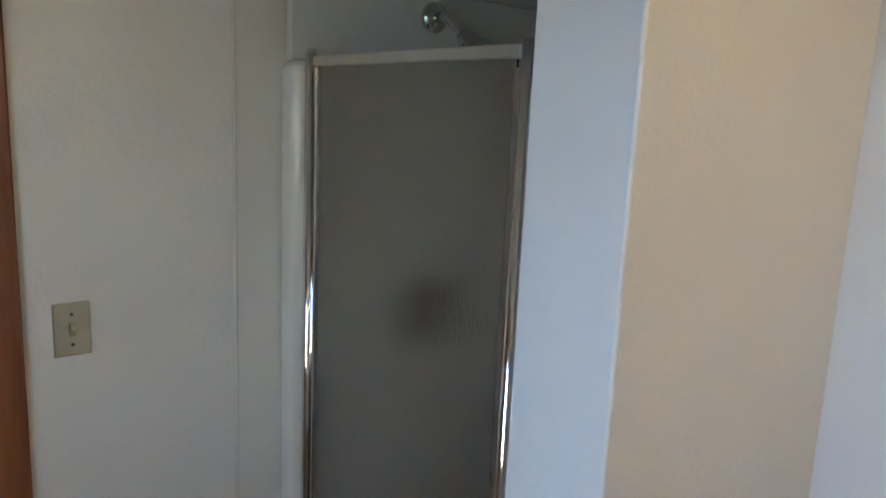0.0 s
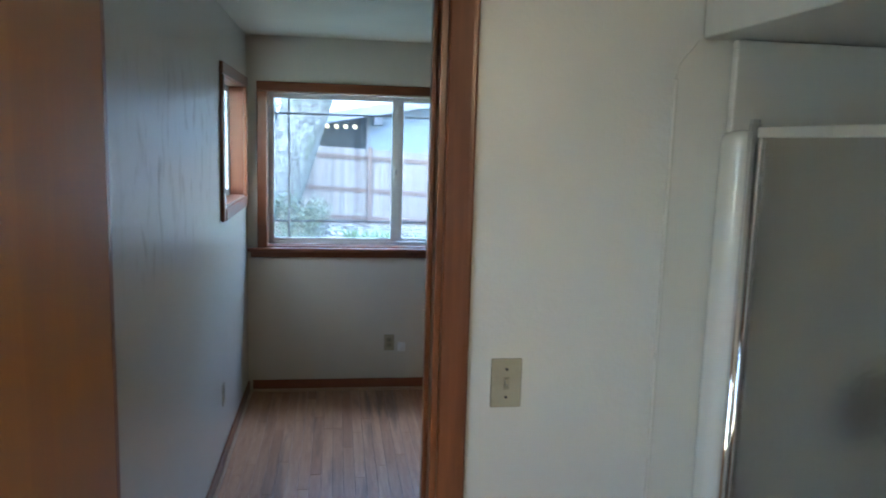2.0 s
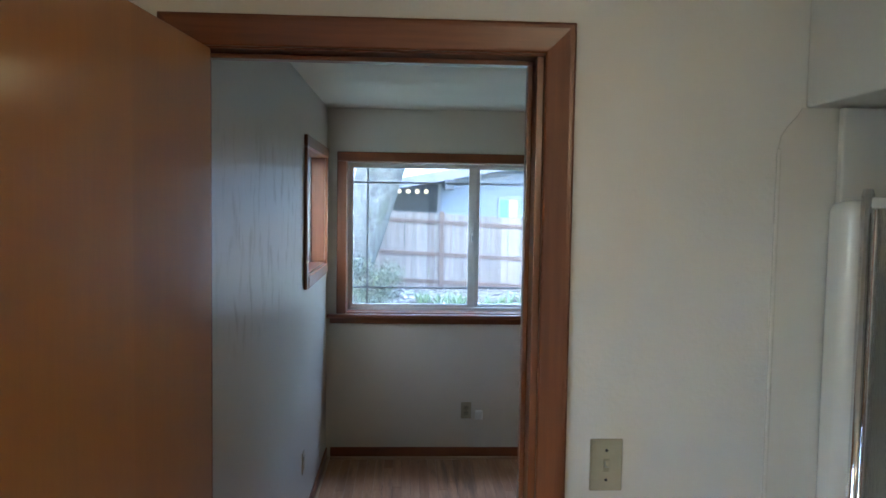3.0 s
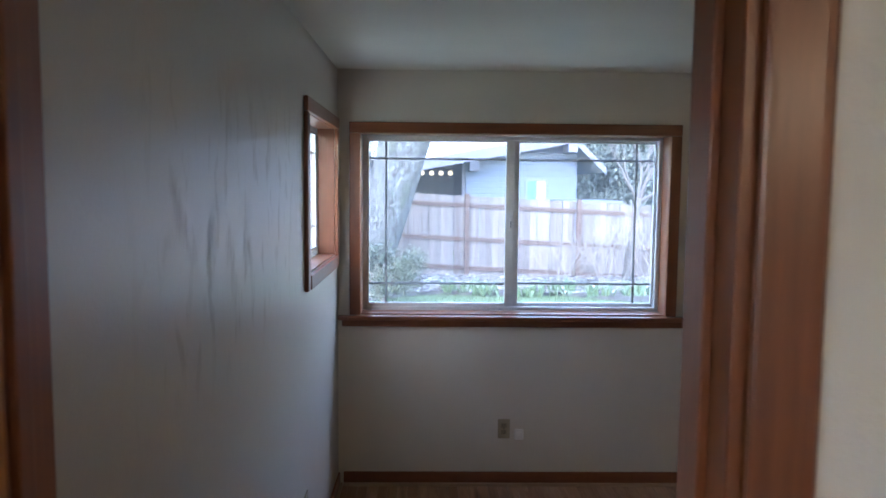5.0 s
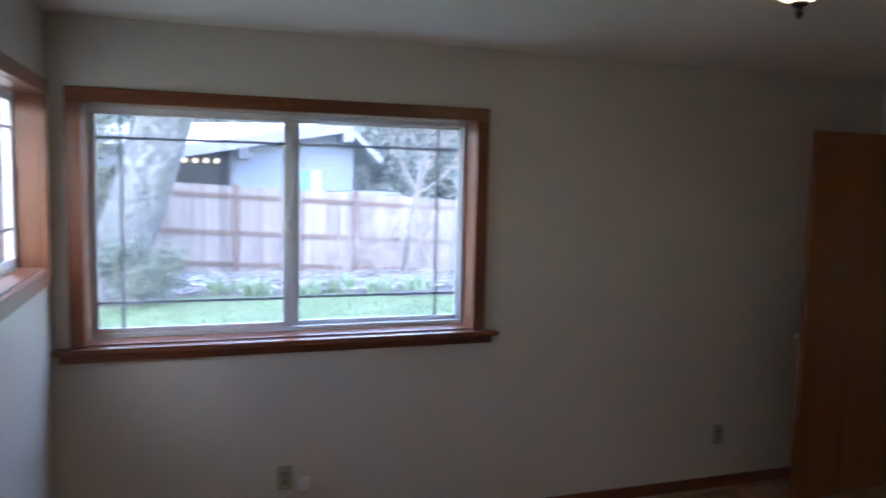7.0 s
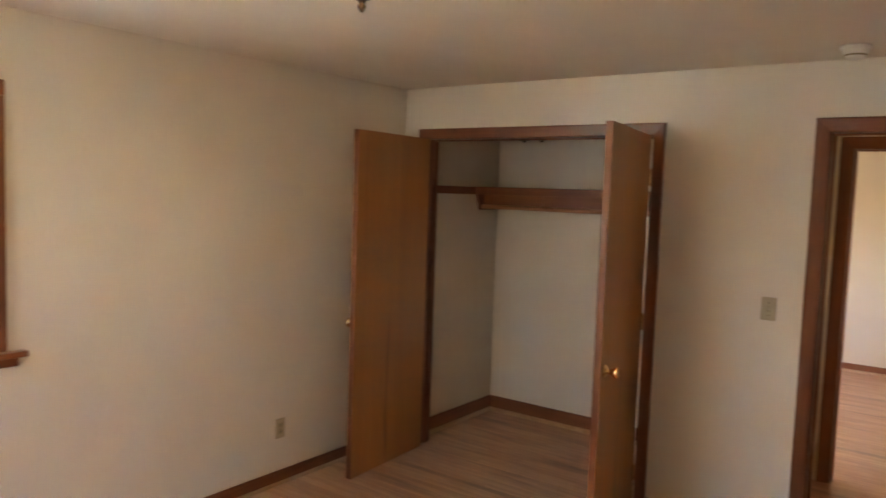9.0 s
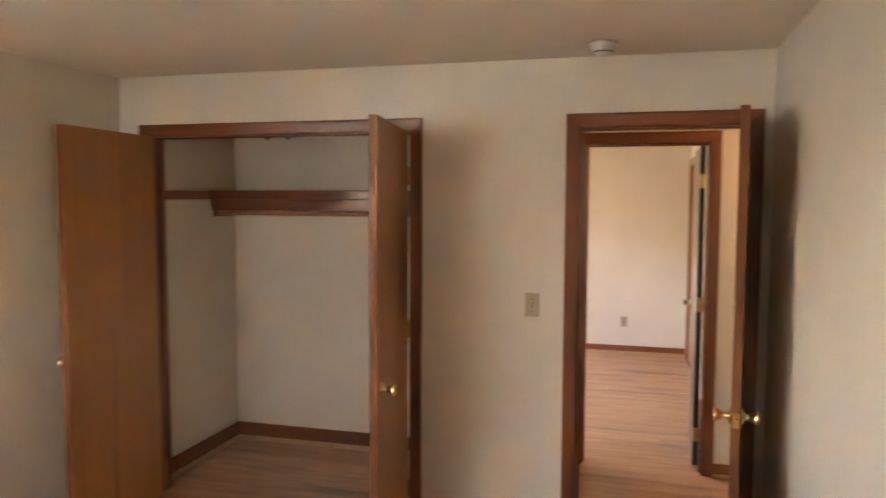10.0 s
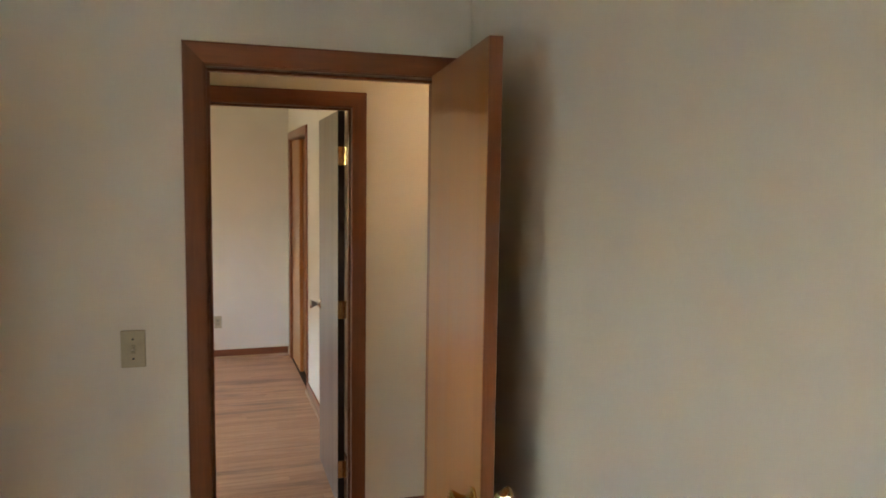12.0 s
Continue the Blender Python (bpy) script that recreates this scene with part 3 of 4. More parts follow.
def flush_door(name, m, w, h, label, knob_z, metal, knob_sides=(1, -1), backset=0.062, group="", latch=True, skin=None, pin=-1, hinges=None, edge=None):
    """A flush veneer slab. Local x runs from the hinge to the free edge, y across the leaf, z up."""
    ob = thing(name, label, "door", m, group)
    t = 0.034
    part("leaf", boxed(0.0015, w - 0.0015, -t / 2, t / 2, 0.0, h, bev=0.0015, seg=1), skin or VENEER, ob)
    part("edge_strip", boxed(w - 0.0012, w + 0.003, -t / 2 + 0.0005, t / 2 - 0.0005, 0.001, h - 0.001, bev=0.001, seg=1), edge or TRIM_Z, ob, "darker solid edge strip")
    part("edge_strip", boxed(-0.002, 0.001, -t / 2 + 0.0005, t / 2 - 0.0005, 0.001, h - 0.001, bev=0.001, seg=1), edge or TRIM_Z, ob, "darker solid edge strip")
    for s in knob_sides:
        knob(metal, s, ob, (w - backset, s * t / 2, knob_z))
    if latch:
        bm = boxed(w + 0.003, w + 0.0042, -0.0125, 0.0125, knob_z - 0.028, knob_z + 0.028, bev=0.0005, seg=1)
        box(bm, w + 0.004, w + 0.014, -0.007, 0.007, knob_z - 0.008, knob_z + 0.008, bev=0.002)
        part("latch_plate", bm, metal, ob, "metal latch plate with bolt")
    for z in (0.20, 1.03, h - 0.22):
        hinge(ob, pin, t, z, hinges or metal)
    return ob


def turn_to(hx, hy, fx, fy):
    return pose(hx, hy, 0.008, 0, 0, math.degrees(math.atan2(fy - hy, fx - hx)))


flush_door("bathroom_door", turn_to(0.145, -0.022, 0.083, -0.672), 0.648, 2.018, "open flush veneer bathroom door, honey brown", 0.92, BRASS)
flush_door("hall_door", turn_to(4.386, 0.251, 3.668, 0.335), 0.720, 2.026, "open flush veneer bedroom door with brass knobs", 0.892, BRASS, pin=1)
flush_door("closet_door", turn_to(4.388, 3.298, 3.663, 3.247), 0.727, 2.022, "open honey brown closet door, short knob, against the window wall", 0.905, BRASS, (-1,), group="closet doors", latch=False)
flush_door("closet_door", turn_to(4.385, 1.832, 3.610, 1.711), 0.775, 2.022, "open honey brown closet door with brass knob beside the switch", 0.905, BRASS, (1,), group="closet doors", latch=False, pin=1)
flush_door("far_bedroom_door", turn_to(5.703, 0.325, 6.403, 0.311), 0.700, 2.02, "open dark flush door across the hall, greyed for its sheen", 0.955, CHROME, skin=VENEER_D, hinges=BRASS, edge=SHADED_EDGE)
part_ob = thing("far_closet_door", "honey brown sliding closet door in the far room", "door", group="far closet doors")
part("leaf", boxed(7.905, 8.46, 0.125, 0.155, 0.01, 2.018, bev=0.002), VENEER, part_ob)
part_ob = thing("far_closet_door", "honey brown sliding closet door in the far room", "door", group="far closet doors")
part("leaf", boxed(8.42, 8.955, 0.160, 0.190, 0.01, 2.018, bev=0.002), VENEER, part_ob)


# ---- closet fittings ----
shelf = thing("closet_shelf", "brown wooden closet shelf on cleats", "shelf")
part("board", boxed(5.115, 5.428, 1.702, 3.408, 1.718, 1.738, bev=0.002), TRIM_Y, shelf)
part("front_lip", boxed(5.100, 5.1145, 1.702, 3.408, 1.686, 1.742, bev=0.002), TRIM_Y, shelf)
part("rod_board", boxed(5.205, 5.222, 1.722, 3.388, 1.585, 1.7175, bev=0.002), TRIM_Y, shelf)
for y0, y1 in ((3.389, 3.4095), (1.7005, 1.721)):
    part("cleat", boxed(4.56, 5.0995, y0, y1, 1.684, 1.738, bev=0.002), TRIM_X, shelf)
    # the cleat under the board, its front end cut at a slant
    bm = bmesh.new()
    rows = [[bm.verts.new((x, y, z)) for x, z in ((5.116, 1.7175), (5.116, 1.690), (5.165, 1.572), (5.428, 1.572), (5.428, 1.7175))] for y in (y0, y1)]
    bm.faces.new(rows[0])
    bm.faces.new(rows[1][::-1])
    for k in range(5):
        bm.faces.new((rows[0][k], rows[1][k], rows[1][(k + 1) % 5], rows[0][(k + 1) % 5]))
    bmesh.ops.recalc_face_normals(bm, faces=bm.faces)
    part("bracket", bm, TRIM_X, shelf)
rod = thing("hanging_rod", "brown wooden clothes rod under the closet shelf", "rod")
part("pole", cyl(bmesh.new(), Matrix.Translation((5.186, 2.555, 1.596)) @ Matrix.Rotation(radians(90), 4, "X"), 0.0155, 0.0155, 1.666, 20), ROD, rod)
for y in (2.50, 2.62):
    catch = thing("closet_catch", "small metal ball catch under the closet head", "catch", pose(4.445, y, TOP - 0.0105), "closet catches")
    part("plate", boxed(-0.012, 0.012, -0.03, 0.03, -0.004, 0.0, bev=0.001), BRONZE, catch)
    part("roller", cyl(bmesh.new(), pose(0, 0, -0.008, 90), 0.006, 0.006, 0.02, 12), BRONZE, catch)


# ---- plates and fixtures on walls ----
def plate(name, label, category, m, w=0.07, h=0.114, kind="switch", group=""):
    """A cover plate; local x along the wall, z up, y out of the wall towards the room."""
    ob = thing(name, label, category, m, group)
    part("cover", boxed(-w / 2, w / 2, 0.0005, 0.006, -h / 2, h / 2, bev=0.0025), IVORY, ob)
    if kind == "switch":
        part("collar", boxed(-0.006, 0.006, 0.006, 0.0072, -0.0135, 0.0135, bev=0.0004, seg=1), IVORY_D, ob)
        bm = boxed(-0.004, 0.004, -0.002, 0.011, -0.006, 0.006, bev=0.001)
        bmesh.ops.rotate(bm, verts=bm.verts, cent=(0, 0, 0), matrix=Matrix.Rotation(radians(25), 3, "X"))
        bmesh.ops.translate(bm, verts=bm.verts, vec=(0, 0.0075, 0.002))
        part("toggle", bm, IVORY, ob)
        for z in (-0.030, 0.030):
            part("screw", cyl(bmesh.new(), pose(0, 0.0064, z, 90), 0.0032, 0.0032, 0.0014, 12), SLOT, ob)
    elif kind == "outlet":
        for z in (-0.0195, 0.0195):
            sock = part("socket", boxed(-0.0165, 0.0165, 0.006, 0.0078, z - 0.014, z + 0.014, bev=0.0007, seg=1), IVORY_D, ob)
            for x in (-0.0063, 0.0063):
                part("slot", boxed(x - 0.0013, x + 0.0013, 0.0078, 0.0083, z - 0.001, z + 0.008), SLOT, sock)
            part("slot", cyl(bmesh.new(), pose(0, 0.0081, z - 0.008, 90), 0.0024, 0.0024, 0.0006, 10), SLOT, sock)
        part("screw", cyl(bmesh.new(), pose(0, 0.0064, 0, 90), 0.003, 0.003, 0.0014, 12), SLOT, ob)
    return ob


plate("light_switch", "ivory toggle switch plate beside the bathroom doorway", "switch", pose(0.936, -0.0045, 1.226, 0, 0, 180), 0.066, 0.106)
plate("light_switch", "ivory toggle switch plate between closet and hall door", "switch", pose(E, 1.187, 1.183, 0, 0, 90))
plate("wall_outlet", "ivory outlet under the wide window", "outlet", pose(0.95, N, 0.336, 0, 0, 180), kind="outlet", group="outlets")
plate("wall_outlet", "ivory outlet near the closet", "outlet", pose(3.368, N, 0.324, 0, 0, 180), kind="outlet", group="outlets")
plate("wall_outlet", "ivory outlet low on the scuffed wall", "outlet", pose(0.0, 2.39, 0.375, 0, 0, -90), kind="outlet", group="outlets")
plate("wall_outlet", "ivory outlet in the far bedroom", "outlet", pose(9.13, 0.855, 0.344, 0, 0, 90), kind="outlet", group="outlets")
jack = thing("phone_jack", "small white phone jack box on the wall", "jack", pose(1.036, N, 0.306, 0, 0, 180))
part("housing", boxed(-0.026, 0.026, 0.0005, 0.022, -0.030, 0.030, bev=0.004), WHITE, jack)
part("cap", boxed(-0.020, 0.020, 0.022, 0.026, -0.022, 0.022, bev=0.002), WHITE, jack)
part("socket", boxed(-0.006, 0.006, 0.004, 0.016, -0.0315, -0.0302), SLOT, jack)

smoke = thing("smoke_detector", "round white smoke detector on the ceiling", "smoke detector", pose(4.105, 0.854, H))
part("base", lathe([(0, -0.0005), (0.060, -0.0005), (0.060, -0.013), (0.055, -0.016), (0, -0.016)]), WHITE, smoke)
part("housing", lathe([(0.053, -0.016), (0.050, -0.030), (0.041, -0.034), (0.040, -0.046), (0.033, -0.053), (0, -0.054)]), WHITE, smoke)
part("vent_ring", lathe([(0.0415, -0.036), (0.0425, -0.039), (0.0415, -0.043), (0.039, -0.043)]), IVORY_D, smoke)

lamp = thing("ceiling_lamp", "lit alabaster glass bowl ceiling lamp with bronze finial", "ceiling lamp", pose(2.2, 1.87, H))
part("canopy", lathe([(0, -0.0005), (0.075, -0.0005), (0.075, -0.014), (0.06, -0.022), (0, -0.022)]), BRONZE, lamp)
bowl = [(0.012, -0.104), (0.032, -0.100), (0.068, -0.083), (0.100, -0.069), (0.132, -0.048), (0.150, -0.026)]
part("bowl", lathe([(r + 0.003, z - 0.002) for r, z in bowl[::-1]] + [(r - 0.001, z + 0.002) for r, z in bowl], 40), BOWL, lamp)
part("stem", cyl(bmesh.new(), pose(0, 0, -0.062), 0.005, 0.005, 0.09, 12), BRONZE, lamp)
part("finial", lathe([(0.0, -0.104), (0.026, -0.1065), (0.024, -0.114), (0.012, -0.119), (0.008, -0.128), (0.013, -0.135), (0.009, -0.143), (0.004, -0.151), (0.0, -0.153)]), BRONZE, lamp)

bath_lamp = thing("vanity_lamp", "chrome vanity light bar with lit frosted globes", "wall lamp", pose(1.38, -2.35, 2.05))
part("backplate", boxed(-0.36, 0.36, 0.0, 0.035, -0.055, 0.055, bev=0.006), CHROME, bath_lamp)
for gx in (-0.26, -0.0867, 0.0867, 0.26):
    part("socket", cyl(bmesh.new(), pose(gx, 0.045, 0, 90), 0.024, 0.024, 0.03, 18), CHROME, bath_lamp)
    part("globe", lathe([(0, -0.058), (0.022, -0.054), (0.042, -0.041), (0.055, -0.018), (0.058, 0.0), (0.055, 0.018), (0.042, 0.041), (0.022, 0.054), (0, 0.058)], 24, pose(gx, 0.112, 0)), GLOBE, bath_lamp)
# unseen lamp, added to brighten and warm the hall
hall_lamp = thing("hall_fill_lamp", "small lit hall ceiling lamp, added out of view", "ceiling lamp", pose(5.05, -0.55, H))
part("canopy", lathe([(0, -0.0005), (0.06, -0.0005), (0.06, -0.02), (0, -0.02)]), BRONZE, hall_lamp)
part("stem", cyl(bmesh.new(), pose(0, 0, -0.05), 0.008, 0.008, 0.07, 12), BRONZE, hall_lamp)
part("bowl", lathe([(0.12, -0.075), (0.11, -0.11), (0.07, -0.25), (0.0, -0.26)], 30), HALL_BOWL, hall_lamp)

bath_window = thing("window_3", "frosted white bathroom window", "window", kind="structure")
for y0, y1, z0, z1 in ((-1.55, -1.51, 1.1, 2.0), (-0.89, -0.85, 1.1, 2.0), (-1.51, -0.89, 1.1, 1.14), (-1.51, -0.89, 1.96, 2.0)):
    part("frame", boxed(-0.125, -0.07, y0, y1, z0, z1, bev=0.003), VINYL, bath_window)
pane = part("pane", boxed(-0.100, -0.094, -1.515, -0.885, 1.135, 1.965), PANE, bath_window)
pane.visible_shadow = False
far_window = thing("window_4", "white window of the far bedroom", "window", kind="structure")
for x0, x1, z0, z1 in ((6.8, 6.85, 1.0, 2.0), (8.35, 8.4, 1.0, 2.0), (6.85, 8.35, 1.0, 1.05), (6.85, 8.35, 1.95, 2.0)):
    part("frame", boxed(x0, x1, 3.73, 3.79, z0, z1, bev=0.003), VINYL, far_window)


# ---- shower ----
shower = thing("shower_stall", "almond fibreglass shower stall with rounded jambs", "shower")
bm = bmesh.new()
box(bm, 1.40, 2.28, -0.812, -0.790, 0.0, 1.94, bev=0.004)
part("side_panel", bm, FIBER, shower)
part("back_panel", boxed(2.258, 2.28, -0.789, -0.046, 0.0, 1.94, bev=0.004), FIBER, shower)
part("valve_panel", boxed(1.370, 2.257, -0.045, -0.024, 0.0, 1.94, bev=0.004), FIBER, shower)
part("pan", boxed(1.36, 2.257, -0.789, -0.046, 0.0, 0.10, bev=0.012), FIBER, shower)
# apron flange that laps onto the wall, its top corner swept up to the soffit
bm = bmesh.new()
outline = [(1.262, 0.0), (1.262, 1.862), (1.266, 1.885), (1.280, 1.907), (1.297, 1.925), (1.307, 1.942), (1.3145, 1.942), (1.3145, 1.9425), (1.400, 1.9425), (1.400, 0.0)]
front = [bm.verts.new((x, -0.010, z)) for x, z in outline]
back = [bm.verts.new((x, -0.0045, z)) for x, z in outline]
bm.faces.new(front)
bm.faces.new(back[::-1])
for i in range(len(front)):
    j = (i + 1) % len(front)
    bm.faces.new((front[i], back[i], back[j], front[j]))
bmesh.ops.recalc_face_normals(bm, faces=bm.faces)
part("wall_flange", bm, FIBER, shower)
part("flange_bead", boxed(1.2585, 1.2665, -0.0135, -0.0045, 0.0, 1.862, bev=0.003), FIBER, shower)
jamb_part = part("jamb", boxed(1.358, 1.445, -0.094, -0.0101, 0.0, 1.762, bev=0.026, seg=5), FIBER, shower, "rounded almond fibreglass jamb")
for f in jamb_part.data.polygons:
    f.use_smooth = f.area < 0.08
part("jamb", boxed(1.405, 1.445, -0.8305, -0.760, 0.0, 1.762, bev=0.012, seg=4), FIBER, shower, "rounded almond fibreglass jamb")

sdoor = thing("shower_door", "obscure glass shower door in a chrome frame", "shower door")
def round_post(x, y, r):
    bm = cyl(bmesh.new(), pose(x, y, 0.936), r, r, 1.672, 28)
    for f in bm.faces:
        f.smooth = len(f.verts) == 4
    return part("post", bm, CHROME, sdoor)


round_post(1.386, -0.1065, 0.0115)
round_post(1.391, -0.7475, 0.0115)
part("hinge_stile", boxed(1.386, 1.402, -0.131, -0.1185, 0.115, 1.7465, bev=0.003), CHROME, sdoor)
part("latch_stile", boxed(1.386, 1.402, -0.7345, -0.721, 0.115, 1.735, bev=0.003), CHROME, sdoor)
part("top_rail", boxed(1.384, 1.404, -0.7355, -0.1185, 1.747, 1.767, bev=0.003), SATIN, sdoor)
part("bottom_rail", boxed(1.384, 1.404, -0.7205, -0.1275, 0.112, 0.140, bev=0.003), CHROME, sdoor)
part("glass_pane", boxed(1.3915, 1.3965, -0.7208, -0.1272, 0.1405, 1.7465), FROST, sdoor)
bm = bmesh.new()
cyl(bm, pose(1.386, -0.1065, 1.777), 0.0110, 0.0085, 0.010, 18)
part("cap", bm, CHROME, sdoor)

head = thing("shower_sprayer", "chrome shower sprayer on a bent arm", "shower sprayer", pose(1.740, -0.0455, 1.884))
part("escutcheon", lathe([(0, 0.0), (0.036, 0.0), (0.034, 0.008), (0.020, 0.014), (0.012, 0.016), (0, 0.016)], 26, Matrix.Rotation(radians(90), 4, "X")), CHROME, head)
a0, a1, a2 = Vector((0, -0.014, 0)), Vector((0.0, -0.06, -0.004)), Vector((0.0, -0.118, -0.050))
for p0, p1, r in ((a0, a1, 0.0125), (a1, a2, 0.0125)):
    q = (p1 - p0).to_track_quat("Z", "Y").to_matrix().to_4x4()
    part("arm", cyl(bmesh.new(), Matrix.Translation((p0 + p1) / 2) @ q, r, r, (p1 - p0).length + 0.006, 16), CHROME, head)
q = (a2 - a1).to_track_quat("Z", "Y").to_matrix().to_4x4()
part("nozzle", lathe([(0.0, -0.005), (0.017, -0.005), (0.023, 0.012), (0.021, 0.022), (0.028, 0.036), (0.043, 0.066), (0.045, 0.080), (0.036, 0.086), (0, 0.084)], 26, Matrix.Translation(a2) @ q), CHROME, head)
valve = thing("shower_valve", "chrome shower valve behind the obscure glass", "valve", pose(1.775, -0.0455, 1.165, 90))
part("escutcheon", lathe([(0, 0.0), (0.094, 0.0), (0.092, 0.006), (0.055, 0.014), (0, 0.014)], 32), BRONZE, valve)
part("handle", lathe([(0, 0.012), (0.022, 0.012), (0.020, 0.030), (0.034, 0.036), (0.036, 0.060), (0.028, 0.066), (0, 0.066)], 24), CHROME, valve)


# ---- outdoors ----
def ground_mat(name, a, b, c, scale):
    m, n, l, p = mat(name)
    v = world_coords(n, l)
    f = noise_tex(n, l, v, scale, 5, 0.65)
    g = noise_tex(n, l, v, scale * 9, 3, 0.6)
    both = math_node(n, l, "ADD", math_node(n, l, "MULTIPLY", f, 0.6), math_node(n, l, "MULTIPLY", g, 0.4))
    l.new(ramp(n, l, both, [(0.35, a), (0.5, b), (0.66, c)]), p.inputs["Base Color"])
    p.inputs["Roughness"].default_value = 0.9
    bump(n, l, p, both, 0.8, 0.03)
    return m


GRASS = ground_mat("lawn", (0.065, 0.090, 0.030), (0.10, 0.14, 0.050), (0.15, 0.185, 0.08), 2.0)
MULCH = ground_mat("leaf_litter", (0.035, 0.028, 0.023), (0.085, 0.070, 0.058), (0.17, 0.15, 0.13), 3.0)
FENCE = wood("weathered_cedar", (0.255, 0.225, 0.21), (0.10, 0.076, 0.063), "z", rough=0.8, coat=0.0, grain=0.6, knots=True, spread=0.22)
RAIL = wood("cedar_rail", (0.125, 0.082, 0.064), (0.08, 0.050, 0.039), "x", rough=0.75, coat=0.0, grain=0.6)
SIDING = plain("grey_blue_siding", (0.125, 0.155, 0.22), 0.6)
PORCH = plain("dark_porch_wall", (0.05, 0.053, 0.064), 0.7)
FASCIA = plain("white_fascia", (0.135, 0.14, 0.175), 0.5)
ROOFING = plain("grey_shingle", (0.25, 0.25, 0.27), 0.9, scale=8)
def bark_mat(name):
    """Flaky bark: pale lichen plates between dark upright fissures."""
    m, n, l, p = mat(name)
    v = world_coords(n, l, (1, 1, 0.38))
    flake = noise_tex(n, l, world_coords(n, l, (1, 1, 0.55)), 21, 6, 0.72, 1.6)
    f = noise_tex(n, l, v, 55, 4, 0.7)
    big = noise_tex(n, l, v, 3.2, 3, 0.6)
    plates = ramp(n, l, f, [(0.3, (0.13, 0.128, 0.122)), (0.7, (0.25, 0.252, 0.245))])
    plates = mix(n, l, ramp(n, l, big, [(0.45, (0, 0, 0)), (0.62, (1, 1, 1))]), plates, (0.12, 0.132, 0.105))
    crack = ramp(n, l, flake, [(0.42, (0, 0, 0)), (0.51, (1, 1, 1))])
    l.new(mix(n, l, crack, (0.055, 0.052, 0.048), plates), p.inputs["Base Color"])
    p.inputs["Roughness"].default_value = 0.9
    bump(n, l, p, math_node(n, l, "ADD", crack, f), 1.0, 0.03)
    return m


BARK = bark_mat("tree_bark")
DARK_BARK = plain("dark_bark", (0.115, 0.10, 0.09), 0.85, var=0.35, scale=14)
TWIG = plain("bare_twig", (0.27, 0.235, 0.205), 0.8)
LEAF = plain("shrub_leaf", (0.08, 0.095, 0.065), 0.5, var=0.5, scale=4)
FIR = plain("fir_needles", (0.125, 0.145, 0.125), 1.0, var=0.35, scale=2)
SPROUT = plain("spring_shoot", (0.13, 0.19, 0.10), 0.5)
G = -0.30

bm = bmesh.new()
bmesh.ops.create_grid(bm, x_segments=2, y_segments=2, size=600, matrix=Matrix.Translation((0, 0, G)))
structure("ground", bm, GRASS, "short green lawn reaching away", "ground")
rng = random.Random(4)
bm = bmesh.new()
nx, ny = 60, 16
grid = [[None] * (ny + 1) for _ in range(nx + 1)]
for i in range(nx + 1):
    for j in range(ny + 1):
        x = -7 + 17 * i / nx
        front = 12.6 + 0.35 * math.sin(x * 0.9) + 0.15 * math.sin(x * 2.7)
        y = front + (16.4 - front) * j / ny
        z = G + (0.012 if j == 0 else 0.05 + 0.03 * noise.noise((x * 1.5, y * 1.5, 0)))
        grid[i][j] = bm.verts.new((x, y, z))
for i in range(nx):
    for j in range(ny):
        bm.faces.new((grid[i][j], grid[i + 1][j], grid[i + 1][j + 1], grid[i][j + 1])).smooth = True
structure("planting_bed", bm, MULCH, "bark and dead leaf mulch bed along the fence", "ground")
bm = bmesh.new()
for _ in range(3200):
    x, y = rng.uniform(-3, 8), rng.uniform(12.9, 15.4)
    a = rng.uniform(0, math.tau)
    s = rng.uniform(0.02, 0.085)
    m = Matrix.Translation((x, y, G + 0.075)) @ Euler((rng.uniform(-0.5, 0.5), rng.uniform(-0.5, 0.5), a)).to_matrix().to_4x4()
    vs = [bm.verts.new(m @ Vector(c)) for c in ((-s, -s * 0.4, 0), (s * 0.2, -s * 0.5, 0.01), (s, 0, 0), (s * 0.1, s * 0.5, 0.01))]
    bm.faces.new(vs)
tagged(part("leaf_litter", bm, plain("pale_dead_leaf", (0.36, 0.345, 0.33), 0.8, var=0.4, scale=2)), "pale dead leaves and bark chips", "litter", kind="stuff")
bm = bmesh.new()
for _ in range(170):
    p0 = Vector((rng.uniform(0.4, 8), rng.uniform(13.0, 15.3), G + 0.09))
    a = rng.uniform(-0.6, 0.6)
    ln = rng.uniform(0.25, 1.0)
    p1 = p0 + Vector((math.cos(a) * ln, math.sin(a) * ln, rng.uniform(-0.02, 0.16)))
    d = (p1 - p0).normalized()
    s1 = d.orthogonal().normalized() * 0.009
    s2 = d.cross(s1).normalized() * 0.009
    ra = [bm.verts.new(p0 + s1), bm.verts.new(p0 + s2), bm.verts.new(p0 - s1 - s2)]
    rb = [bm.verts.new(p1 + s1 * 0.5), bm.verts.new(p1 + s2 * 0.5), bm.verts.new(p1 - (s1 + s2) * 0.5)]
    for i in range(3):
        bm.faces.new((ra[i], ra[(i + 1) % 3], rb[(i + 1) % 3], rb[i]))
tagged(part("fallen_sticks", bm, plain("fallen_stick", (0.25, 0.225, 0.20), 0.85)), "pale fallen sticks lying in the bed", "sticks", kind="stuff")
bm = bmesh.new()
